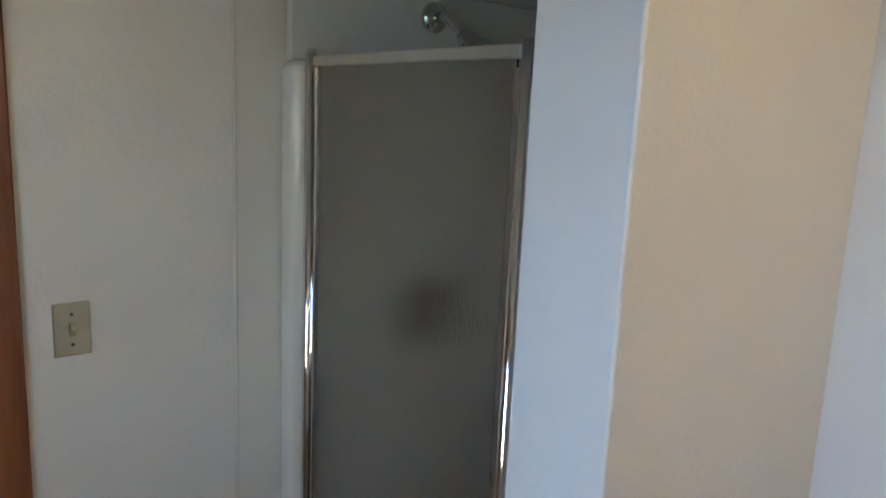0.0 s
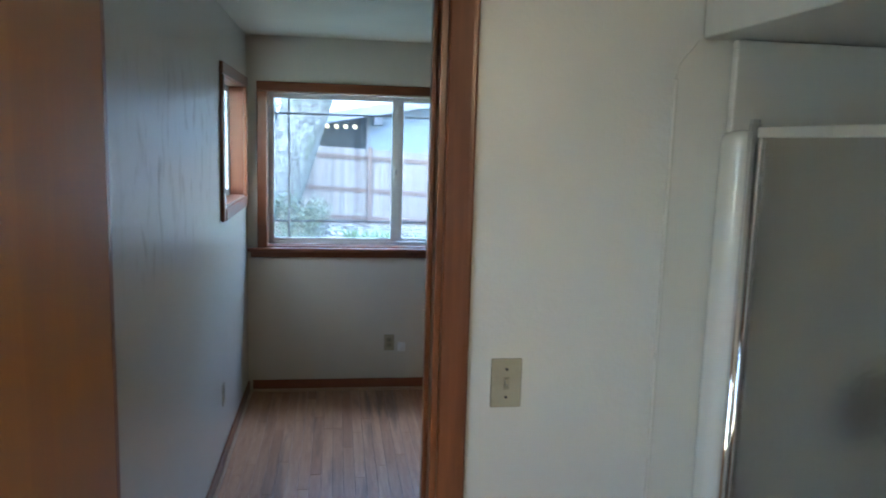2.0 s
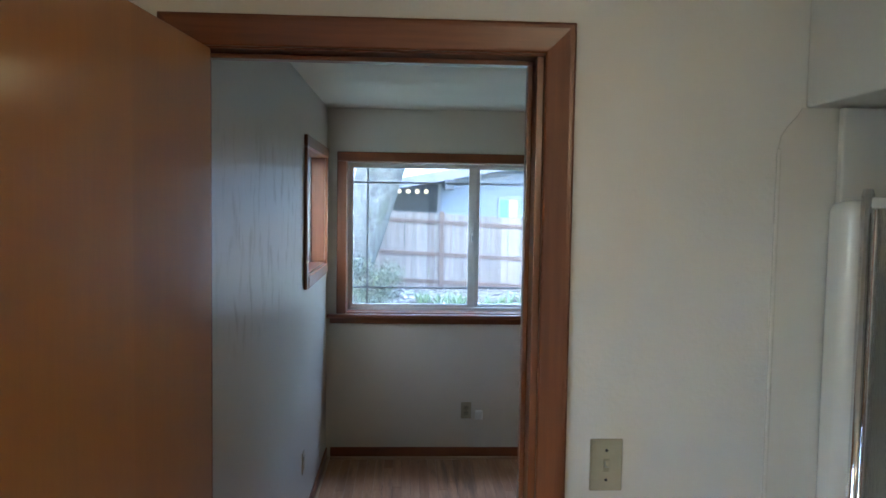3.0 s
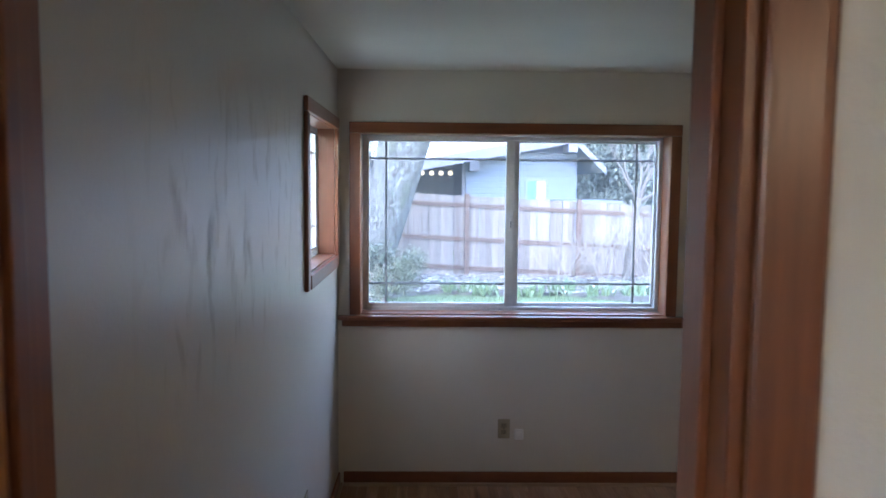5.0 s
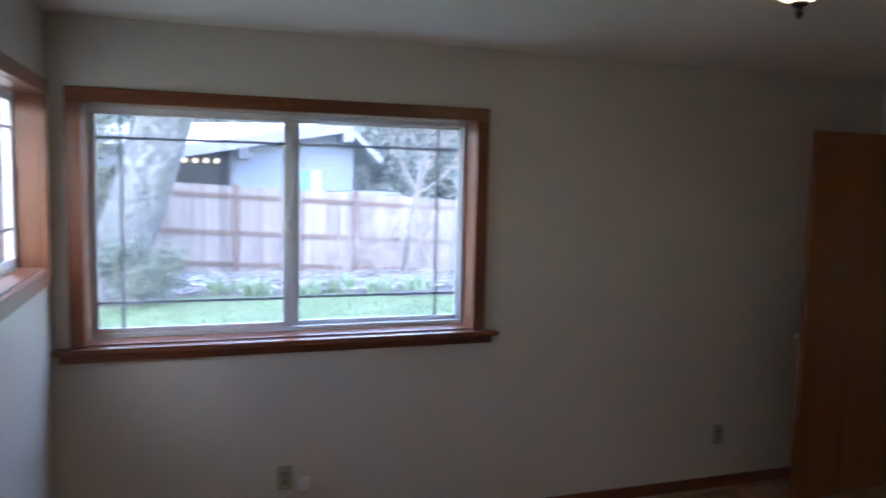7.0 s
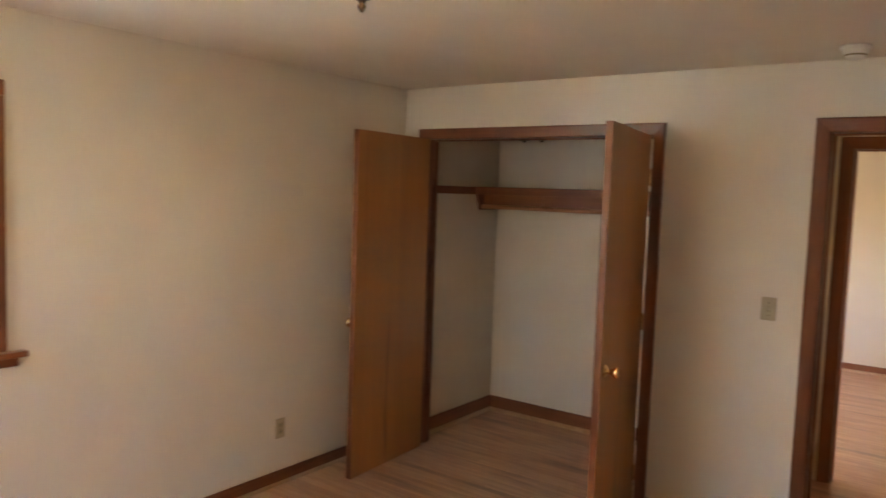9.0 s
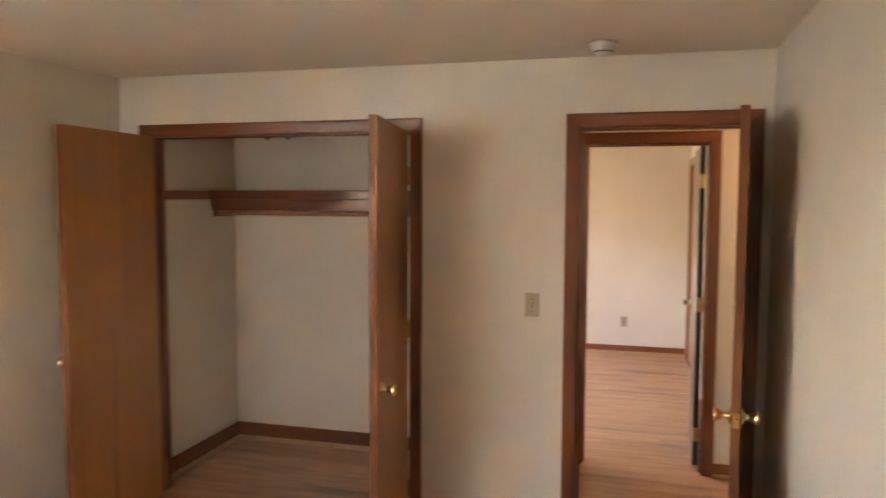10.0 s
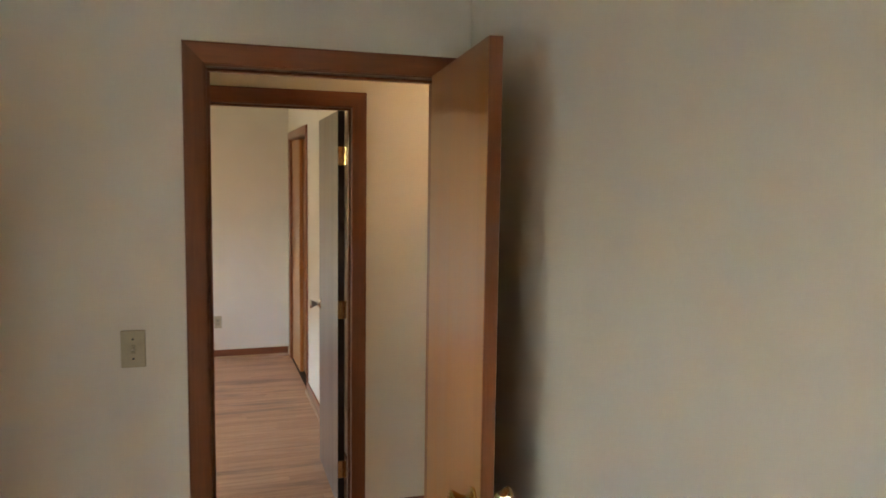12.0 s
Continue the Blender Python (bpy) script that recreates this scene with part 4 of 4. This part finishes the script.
for _ in range(9000):
    x, y = rng.uniform(-3.5, 8.5), rng.uniform(9.5, 13.0)
    h, a = rng.uniform(0.03, 0.075), rng.uniform(0, math.tau)
    dx, dy = 0.006 * math.cos(a), 0.006 * math.sin(a)
    lx, ly = rng.uniform(-0.02, 0.02), rng.uniform(-0.02, 0.02)
    bm.faces.new([bm.verts.new(c) for c in ((x - dx, y - dy, G), (x + dx, y + dy, G), (x + lx, y + ly, G + h))])
tagged(part("grass", bm, plain("grass_blade", (0.095, 0.13, 0.060), 0.6, var=0.4, scale=3)), "short lawn grass blades", "grass", kind="stuff")


# fence: built panel by panel, falling slightly to the east
FY = 15.6


def drop(x):
    return -0.045 * (x - 1.3)


fence = thing("fence", "weathered cedar board fence with reddish rails", "fence")
posts = [1.33 + 2.46 * k for k in range(-4, 6)]
post_me = mesh_of("post", boxed(-0.05, 0.05, -0.09, 0.0, -0.15, 1.86, bev=0.006), RAIL)
board_me = mesh_of("board", boxed(-0.068, 0.068, 0.002, 0.020, 0.03, 1.80, bev=0.002, seg=1), FENCE)


def placed(name, me, parent, m):
    ob = new(name, me)
    ob.parent = parent
    ob.matrix_basis = m
    return ob


for px in posts:
    placed("post", post_me, fence, pose(px, FY - 0.036, G + drop(px)))
for a, b in zip(posts, posts[1:]):
    tilt = math.degrees(math.atan2(drop(b) - drop(a), b - a))
    for z in (0.22, 0.86, 1.60):
        bm = boxed(-(b - a) / 2 + 0.052, (b - a) / 2 - 0.052, -0.036, 0.0, -0.045, 0.045, bev=0.004)
        ob = part("rail", bm, RAIL, fence)
        ob.matrix_basis = pose((a + b) / 2, FY, G + z + drop((a + b) / 2), 0, -tilt, 0)
x = posts[0] + 0.07
while x < posts[-1]:
    placed("board", board_me, fence, pose(x, FY, G + drop(x) + rng.uniform(-0.012, 0.012), 0, rng.uniform(-0.4, 0.4), 0))
    x += 0.1405


# the neighbour's house behind the fence
house = thing("house", "blue-grey neighbouring house with white fascia and porch", "house")
HY = 21.0
bm = bmesh.new()
prof = [(1.55, G), (4.80, G), (4.80, 2.70), (4.50, 3.00), (1.55, 2.40)]
f0 = [bm.verts.new((x, HY, z)) for x, z in prof]
f1 = [bm.verts.new((x, HY + 8, z)) for x, z in prof]
bm.faces.new(f0)
bm.faces.new(f1[::-1])
for i in range(5):
    j = (i + 1) % 5
    bm.faces.new((f0[i], f1[i], f1[j], f0[j]))
bmesh.ops.recalc_face_normals(bm, faces=bm.faces)
part("wall", bm, SIDING, house)
for k in range(17):
    z = G + 0.1 + 0.17 * k
    xr = 4.80 if z < 2.5 else 4.80 - (z - 2.5) * 0.9
    xl = 1.56 if z < 2.3 else 1.56 + (z - 2.3) * 4.9
    if xr - xl > 0.3:
        part("siding_board", boxed(xl, xr, HY - 0.016, HY - 0.001, z, z + 0.155, bev=0.004, seg=1), SIDING, house)
part("porch_wall", boxed(-4.0, 1.549, HY + 1.5, HY + 1.65, G, 2.5), PORCH, house)
part("porch_post", boxed(1.45, 1.549, HY + 0.05, HY + 0.15, G, 2.35, bev=0.01), FASCIA, house)


def slab(name, x0, z0, x1, z1, y0, y1, t, material):
    bm = bmesh.new()
    vs = [bm.verts.new(c) for y in (y0, y1) for c in ((x0, y, z0), (x1, y, z1), (x1, y, z1 + t), (x0, y, z0 + t))]
    for f in ((0, 1, 2, 3), (7, 6, 5, 4), (0, 4, 5, 1), (1, 5, 6, 2), (2, 6, 7, 3), (3, 7, 4, 0)):
        bm.faces.new([vs[i] for i in f])
    bmesh.ops.recalc_face_normals(bm, faces=bm.faces)
    return part(name, bm, material, house)


slab("roof", -4.6, 1.36, 4.50, 3.06, HY - 0.75, HY + 8.6, 0.12, ROOFING)
slab("roof", 4.50, 3.06, 5.47, 2.13, HY - 0.75, HY + 8.6, 0.12, ROOFING)
slab("fascia", -4.6, 1.24, 4.50, 2.94, HY - 0.80, HY - 0.755, 0.30, FASCIA)
slab("fascia", 4.50, 3.00, 5.47, 2.07, HY - 0.80, HY - 0.755, 0.21, FASCIA)
for bx, bz, beam_mat in ((1.75, 2.30, PORCH), (4.50, 2.84, FASCIA)):
    part("beam_end", boxed(bx - 0.13, bx + 0.13, HY - 0.95, HY - 0.017, bz - 0.16, bz + 0.12, bev=0.01), beam_mat, house)
slab("rear_roof", -4.0, 1.4, 5.7, 1.8, 28.0, 34.0, 1.93, plain("pale_metal_roof", (0.62, 0.62, 0.64), 0.6))
win = part("window", boxed(3.28, 3.94, HY - 0.05, HY - 0.017, 1.28, 1.94, bev=0.01), FASCIA, house)
part("pane", boxed(3.34, 3.59, HY - 0.056, HY - 0.0505, 1.34, 1.88), plain("sky_lit_glass", (0.10, 0.22, 0.25), 0.1), win)
part("pane", boxed(3.63, 3.88, HY - 0.056, HY - 0.0505, 1.34, 1.88), plain("curtained_glass", (0.30, 0.36, 0.40), 0.3), win)
for k in range(4):
    bulb = thing("porch_bulb", "lit round porch bulb hanging under the eave", "bulb", pose(0.27 + 0.285 * k, HY + 0.9, 2.10), "porch bulbs")
    part("globe", lathe([(0, -0.075), (0.05, -0.06), (0.075, -0.01), (0.06, 0.04), (0.025, 0.07), (0, 0.07)], 16), BULB, bulb)
    part("cord", cyl(bmesh.new(), pose(0, 0, 0.16), 0.008, 0.008, 0.19, 8), SLOT, bulb)


shed = thing("shed", "low pale roofed shed behind the fence", "shed")
part("roof", boxed(3.80, 5.30, 17.6, 19.6, 1.30, 1.38, bev=0.02), FASCIA, shed)
part("wall", boxed(3.95, 5.15, 17.8, 19.4, G, 1.298), SIDING, shed)

# trees and shrubs
def limb(bm, p0, p1, r0, r1, seg=7, wobble=0.0, steps=4, r=None):
    """A tapering, slightly crooked limb."""
    d = (p1 - p0).normalized()
    side = d.orthogonal().normalized()
    up = d.cross(side)
    last = None
    for k in range(steps + 1):
        t = k / steps
        c = p0.lerp(p1, t)
        if r and 0 < k < steps:
            c = c + side * r.uniform(-wobble, wobble) + up * r.uniform(-wobble, wobble)
        rad = r0 + (r1 - r0) * t
        ring = [bm.verts.new(c + (side * math.cos(a) + up * math.sin(a)) * rad) for a in (math.tau * i / seg for i in range(seg))]
        if last:
            for i in range(seg):
                bm.faces.new((last[i], last[(i + 1) % seg], ring[(i + 1) % seg], ring[i])).smooth = True
        last = ring
    bm.faces.new(last)


def branching(bm, p, d, length, rad, depth, r, spread=0.6, twig=0.004):
    q = p + d * length
    limb(bm, p, q, rad, max(rad * 0.62, twig), 6 if rad > 0.02 else 4, length * 0.05, 3, r)
    if depth <= 0:
        return
    for _ in range(r.choice((2, 2, 3))):
        nd = (d + Vector((r.uniform(-spread, spread), r.uniform(-spread, spread), r.uniform(-spread * 0.4, spread * 0.7)))).normalized()
        branching(bm, p + d * length * r.uniform(0.55, 1.0), nd, length * r.uniform(0.6, 0.85), max(rad * 0.55, twig), depth - 1, r, spread, twig)


def leaves(bm, centre, size, count, leaf, r):
    for _ in range(count):
        while True:
            v = Vector((r.uniform(-1, 1), r.uniform(-1, 1), r.uniform(-1, 1)))
            if 0.25 < v.length < 1:
                break
        c = centre + Vector((v.x * size[0], v.y * size[1], v.z * size[2])) * r.uniform(0.7, 1.08)
        m = Matrix.Translation(c) @ Euler((r.uniform(0, 6), r.uniform(0, 6), r.uniform(0, 6))).to_matrix().to_4x4()
        s = leaf * r.uniform(0.6, 1.4)
        bm.faces.new([bm.verts.new(m @ Vector(k)) for k in ((-s, 0, 0), (0, -s * 0.45, 0.1 * s), (s, 0, 0), (0, s * 0.45, 0.1 * s))])


rt = random.Random(11)
tree = thing("big_tree", "large leaning tree trunk with pale mossy bark", "tree")
bm = bmesh.new()
rings = []
for k in range(30):
    t = k / 29
    z = G - 0.1 + 5.5 * t
    cx = -0.468 + 0.338 * (z - 0.8) - 0.02 * (z - 0.8) ** 2
    rad = 0.47 - 0.04 * t + 0.35 * max(0, 0.12 - t) / 0.12
    ring = []
    for i in range(36):
        a = math.tau * i / 36
        rr = rad * (1 + 0.07 * noise.noise((math.cos(a) * 3, math.sin(a) * 3, z * 1.1)) + 0.045 * noise.noise((a * 6, z * 3.0, 5)))
        ring.append(bm.verts.new((cx + rr * math.cos(a), 12.9 + rr * math.sin(a), z)))
    rings.append(ring)
for a, b in zip(rings, rings[1:]):
    for i in range(36):
        bm.faces.new((a[i], a[(i + 1) % 36], b[(i + 1) % 36], b[i])).smooth = True
part("trunk", bm, BARK, tree)
bm = bmesh.new()
for a in range(5):
    ang = a * 1.3
    branching(bm, Vector((-0.1, 12.9, 4.6 + 0.15 * a)), Vector((math.cos(ang), math.sin(ang), 0.9)).normalized(), 1.6, 0.16, 3, rt)
part("limbs", bm, BARK, tree)
tree = thing("mossy_tree", "dark mossy trunk standing behind the big tree", "tree")
bm = bmesh.new()
limb(bm, Vector((-1.75, 14.2, G - 0.05)), Vector((-1.25, 14.2, 6.0)), 0.34, 0.24, 16, 0.05, 9, rt)
part("trunk", bm, BARK, tree)
bm = bmesh.new()
leaves(bm, Vector((-1.25, 13.9, 2.2)), (0.75, 0.30, 2.6), 6500, 0.034, rt)
part("moss", bm, LEAF, tree, "grey-green moss and ivy on the trunk")


def shrub(name, label, at, size, count, leaf, material, seed):
    r = random.Random(seed)
    ob = thing(name, label, "shrub")
    bm = bmesh.new()
    for _ in range(9):
        a = r.uniform(0, math.tau)
        branching(bm, Vector(at) - Vector((0, 0, size[2])), Vector((math.cos(a) * 0.5, math.sin(a) * 0.5, 1)).normalized(), size[2] * 0.7, 0.014, 2, r)
    part("stems", bm, TWIG, ob)
    bm = bmesh.new()
    for _ in range(14):
        c = Vector(at) + Vector((r.uniform(-0.6, 0.6) * size[0], r.uniform(-0.6, 0.6) * size[1], r.uniform(-0.6, 0.6) * size[2]))
        leaves(bm, c, (size[0] * 0.45, size[1] * 0.45, size[2] * 0.42), count // 14, leaf, r)
    part("foliage", bm, material, ob)
    return ob


shrub("evergreen_shrub", "leafy evergreen shrub at the foot of the big tree", (-0.28, 12.0, 0.30), (0.80, 0.42, 0.60), 4800, 0.028, LEAF, 3)
for k, (sx, sy, sh) in enumerate(((4.1, 13.9, 1.5), (4.9, 13.6, 1.7), (5.7, 13.8, 1.5), (3.3, 14.4, 0.9), (6.4, 14.2, 1.6))):
    r = random.Random(40 + k)
    ob = thing("bare_bush", "leafless bush of pale upright twigs", "bush", group="bare bushes")
    bm = bmesh.new()
    for _ in range(11):
        branching(bm, Vector((sx + r.uniform(-0.25, 0.25), sy + r.uniform(-0.2, 0.2), G)), Vector((r.uniform(-0.7, 0.7), r.uniform(-0.4, 0.4), 1)).normalized(), sh * 0.44, 0.010, 3, r, 0.7, 0.0038)
    part("twigs", bm, TWIG, ob)
r = random.Random(77)
ob = thing("small_tree", "small leafless tree with crooked grey limbs", "tree")
bm = bmesh.new()
limb(bm, Vector((4.55, 14.6, G - 0.05)), Vector((4.85, 14.6, 1.5)), 0.075, 0.055, 9, 0.04, 5, r)
part("trunk", bm, DARK_BARK, ob)
bm = bmesh.new()
for d in ((0.35, 0, 1), (-0.5, 0.1, 0.9), (0.1, 0.3, 1), (0.9, -0.1, 0.7)):
    branching(bm, Vector((4.85, 14.6, 1.42)), Vector(d).normalized(), 0.75, 0.045, 4, r, 0.6, 0.006)
part("limbs", bm, DARK_BARK, ob)
for k, (fx, fy, fh, fr) in enumerate(((8.2, 30, 9, 2.4), (11.5, 29, 11, 2.8), (14.5, 33, 12, 3.0), (6.2, 36, 12, 3.0), (-3.5, 34, 12, 3.2))):
    r = random.Random(90 + k)
    ob = thing("fir_tree", "dark green fir tree beyond the neighbouring house", "tree", group="far firs")
    bm = bmesh.new()
    limb(bm, Vector((fx, fy, G)), Vector((fx, fy, fh)), 0.28, 0.03, 9, 0.05, 5, r)
    part("trunk", bm, BARK, ob)
    bm = bmesh.new()
    for lev in range(26):
        t = lev / 25
        z = 0.6 + (fh - 0.6) * t
        rad = fr * (1 - t) ** 0.8 + 0.15
        for i in range(9):
            a = math.tau * (i + r.random()) / 9
            ln = rad * r.uniform(0.7, 1.12)
            for s in range(10):
                u = ln * (s + 1) / 10
                c = Vector((fx + math.cos(a) * u, fy + math.sin(a) * u, z - u * 0.28 + r.uniform(-0.1, 0.1)))
                m = Matrix.Translation(c) @ Euler((r.uniform(-0.7, 0.7), r.uniform(-0.7, 0.7), a + r.uniform(-0.6, 0.6))).to_matrix().to_4x4()
                s2 = r.uniform(0.16, 0.34)
                bm.faces.new([bm.verts.new(m @ Vector(c2)) for c2 in ((-s2, -0.06, 0), (0, -0.11, -0.03), (s2, 0, -0.08), (0, 0.11, -0.03))])
    part("crown", bm, FIR, ob)
r = random.Random(321)
bm = bmesh.new()
for _ in range(520):
    c = Vector((r.uniform(-7, 27), r.uniform(42, 50), r.uniform(0.0, 11.0)))
    leaves(bm, c, (1.9, 1.2, 1.6), 150, 0.20, r)
tagged(part("far_woods", bm, plain("hazy_bare_woods", (0.16, 0.165, 0.16), 1.0, var=0.25, scale=1)), "hazy grey bare woods beyond the neighbouring house", "woods", kind="stuff")
r = random.Random(222)
bm = bmesh.new()
for _ in range(150):
    c = Vector((r.uniform(-4.6, -1.5), r.uniform(13.8, 16.5), r.uniform(-0.1, 5.2)))
    leaves(bm, c, (0.6, 0.45, 0.55), 190, 0.08, r)
tagged(part("evergreen_screen", bm, LEAF), "tall dense evergreen screen beside the mossy trunk", "hedge", kind="stuff")
r = random.Random(123)
bm = bmesh.new()
for _ in range(300):
    c = Vector((r.uniform(5.2, 17), r.uniform(24.5, 28), r.uniform(0.2, 7.2)))
    leaves(bm, c, (1.1, 0.8, 0.9), 520, 0.075, r)
for _ in range(34):
    c = Vector((r.uniform(-4, -1.2), r.uniform(20, 23), r.uniform(0.2, 5.0)))
    leaves(bm, c, (1.0, 0.7, 0.9), 260, 0.07, r)
tagged(part("evergreen_hedge", bm, FIR), "dense dark evergreen growth behind the fence", "hedge", kind="stuff")
for k, (sx, sy) in enumerate(((1.05, 13.1), (1.55, 12.85), (2.3, 12.75), (3.6, 12.7), (4.3, 12.75), (3.0, 13.0))):
    r = random.Random(60 + k)
    ob = thing("spring_plant", "low clump of fresh green leaves in the bed", "plant", group="clumps of leaves")
    bm = bmesh.new()
    for _ in range(42):
        a, ln = r.uniform(0, math.tau), r.uniform(0.14, 0.36)
        b0 = Vector((sx + r.uniform(-0.26, 0.26), sy + r.uniform(-0.1, 0.1), G))
        tip = b0 + Vector((math.cos(a) * ln * 0.6, math.sin(a) * ln * 0.6, ln))
        side = Vector((-math.sin(a), math.cos(a), 0)) * 0.017
        midp = b0.lerp(tip, 0.5) + Vector((0, 0, 0.03))
        bm.faces.new([bm.verts.new(c) for c in (b0 - side, b0 + side, midp + side * 1.4, tip, midp - side * 1.4)])
    part("leaves", bm, SPROUT, ob)


# ---- strip flooring ----
def strips(x0, x1, y0, y1, seed, width=0.0572):
    """Boards (x, y0, y1) that run north, with staggered butt joints."""
    r = random.Random(seed)
    out = []
    x = x0
    while x < x1 - 0.004:
        w = min(width, x1 - x)
        y = y0 - r.uniform(0, 0.9)
        while y < y1:
            ln = r.choice((0.6, 0.8, 1.05, 1.3, 1.7))
            a, b = max(y, y0), min(y + ln, y1)
            if b - a > 0.03:
                out.append((x + w / 2, a, b, w))
            y += ln
        x += width
    return out


floor = thing("floor", "old worn oak strip floor with dark stains", "floor", kind="structure")
for x, a, b, w in strips(0.0, E, S - 0.002, N, 5):
    if x > 3.0 or x < 1.25:
        ln = b - a
        me = mesh_of("floor_board", boxed(-w / 2 + 0.0005, w / 2 - 0.0005, -ln / 2 + 0.0005, ln / 2 - 0.0005, -0.012, 0.0, bev=0.0012, seg=1), FLOOR)
        placed("floor_board", me, floor, pose(x, (a + b) / 2, r.uniform(-0.0006, 0.0)))


def joined_floor(name, regions, label):
    bm = bmesh.new()
    for k, (x0, x1, y0, y1) in enumerate(regions):
        for x, a, b, w in strips(x0, x1, y0, y1, 20 + k):
            z = random.Random(int(x * 1000) + int(a * 100)).uniform(-0.0008, 0.0)
            g = 0.0006
            top = [bm.verts.new(c) for c in ((x - w / 2 + g, a + g, z), (x + w / 2 - g, a + g, z), (x + w / 2 - g, b - g, z), (x - w / 2 + g, b - g, z))]
            low = [bm.verts.new((v.co.x, v.co.y, -0.0115)) for v in top]
            bm.faces.new(top)
            for i in range(4):
                j = (i + 1) % 4
                bm.faces.new((top[i], low[i], low[j], top[j]))
    bmesh.ops.recalc_face_normals(bm, faces=bm.faces)
    ob = part(name, bm, FLOOR_J, floor, label)
    tagged(ob, kind="stuff")


joined_floor("floor_boards", [(1.2584, 2.9744, S - 0.002, N), (4.41, 5.43, 1.70, 3.41), (4.41, 4.53, 0.234, 0.966), (4.53, 5.56, -0.06, 1.6), (5.56, 5.68, 0.298, 1.022), (5.68, 9.13, 0.2, 3.7), (0.125, 0.784, -0.06, S - 0.002)], "oak strips in the middle of the room, hall and far room")
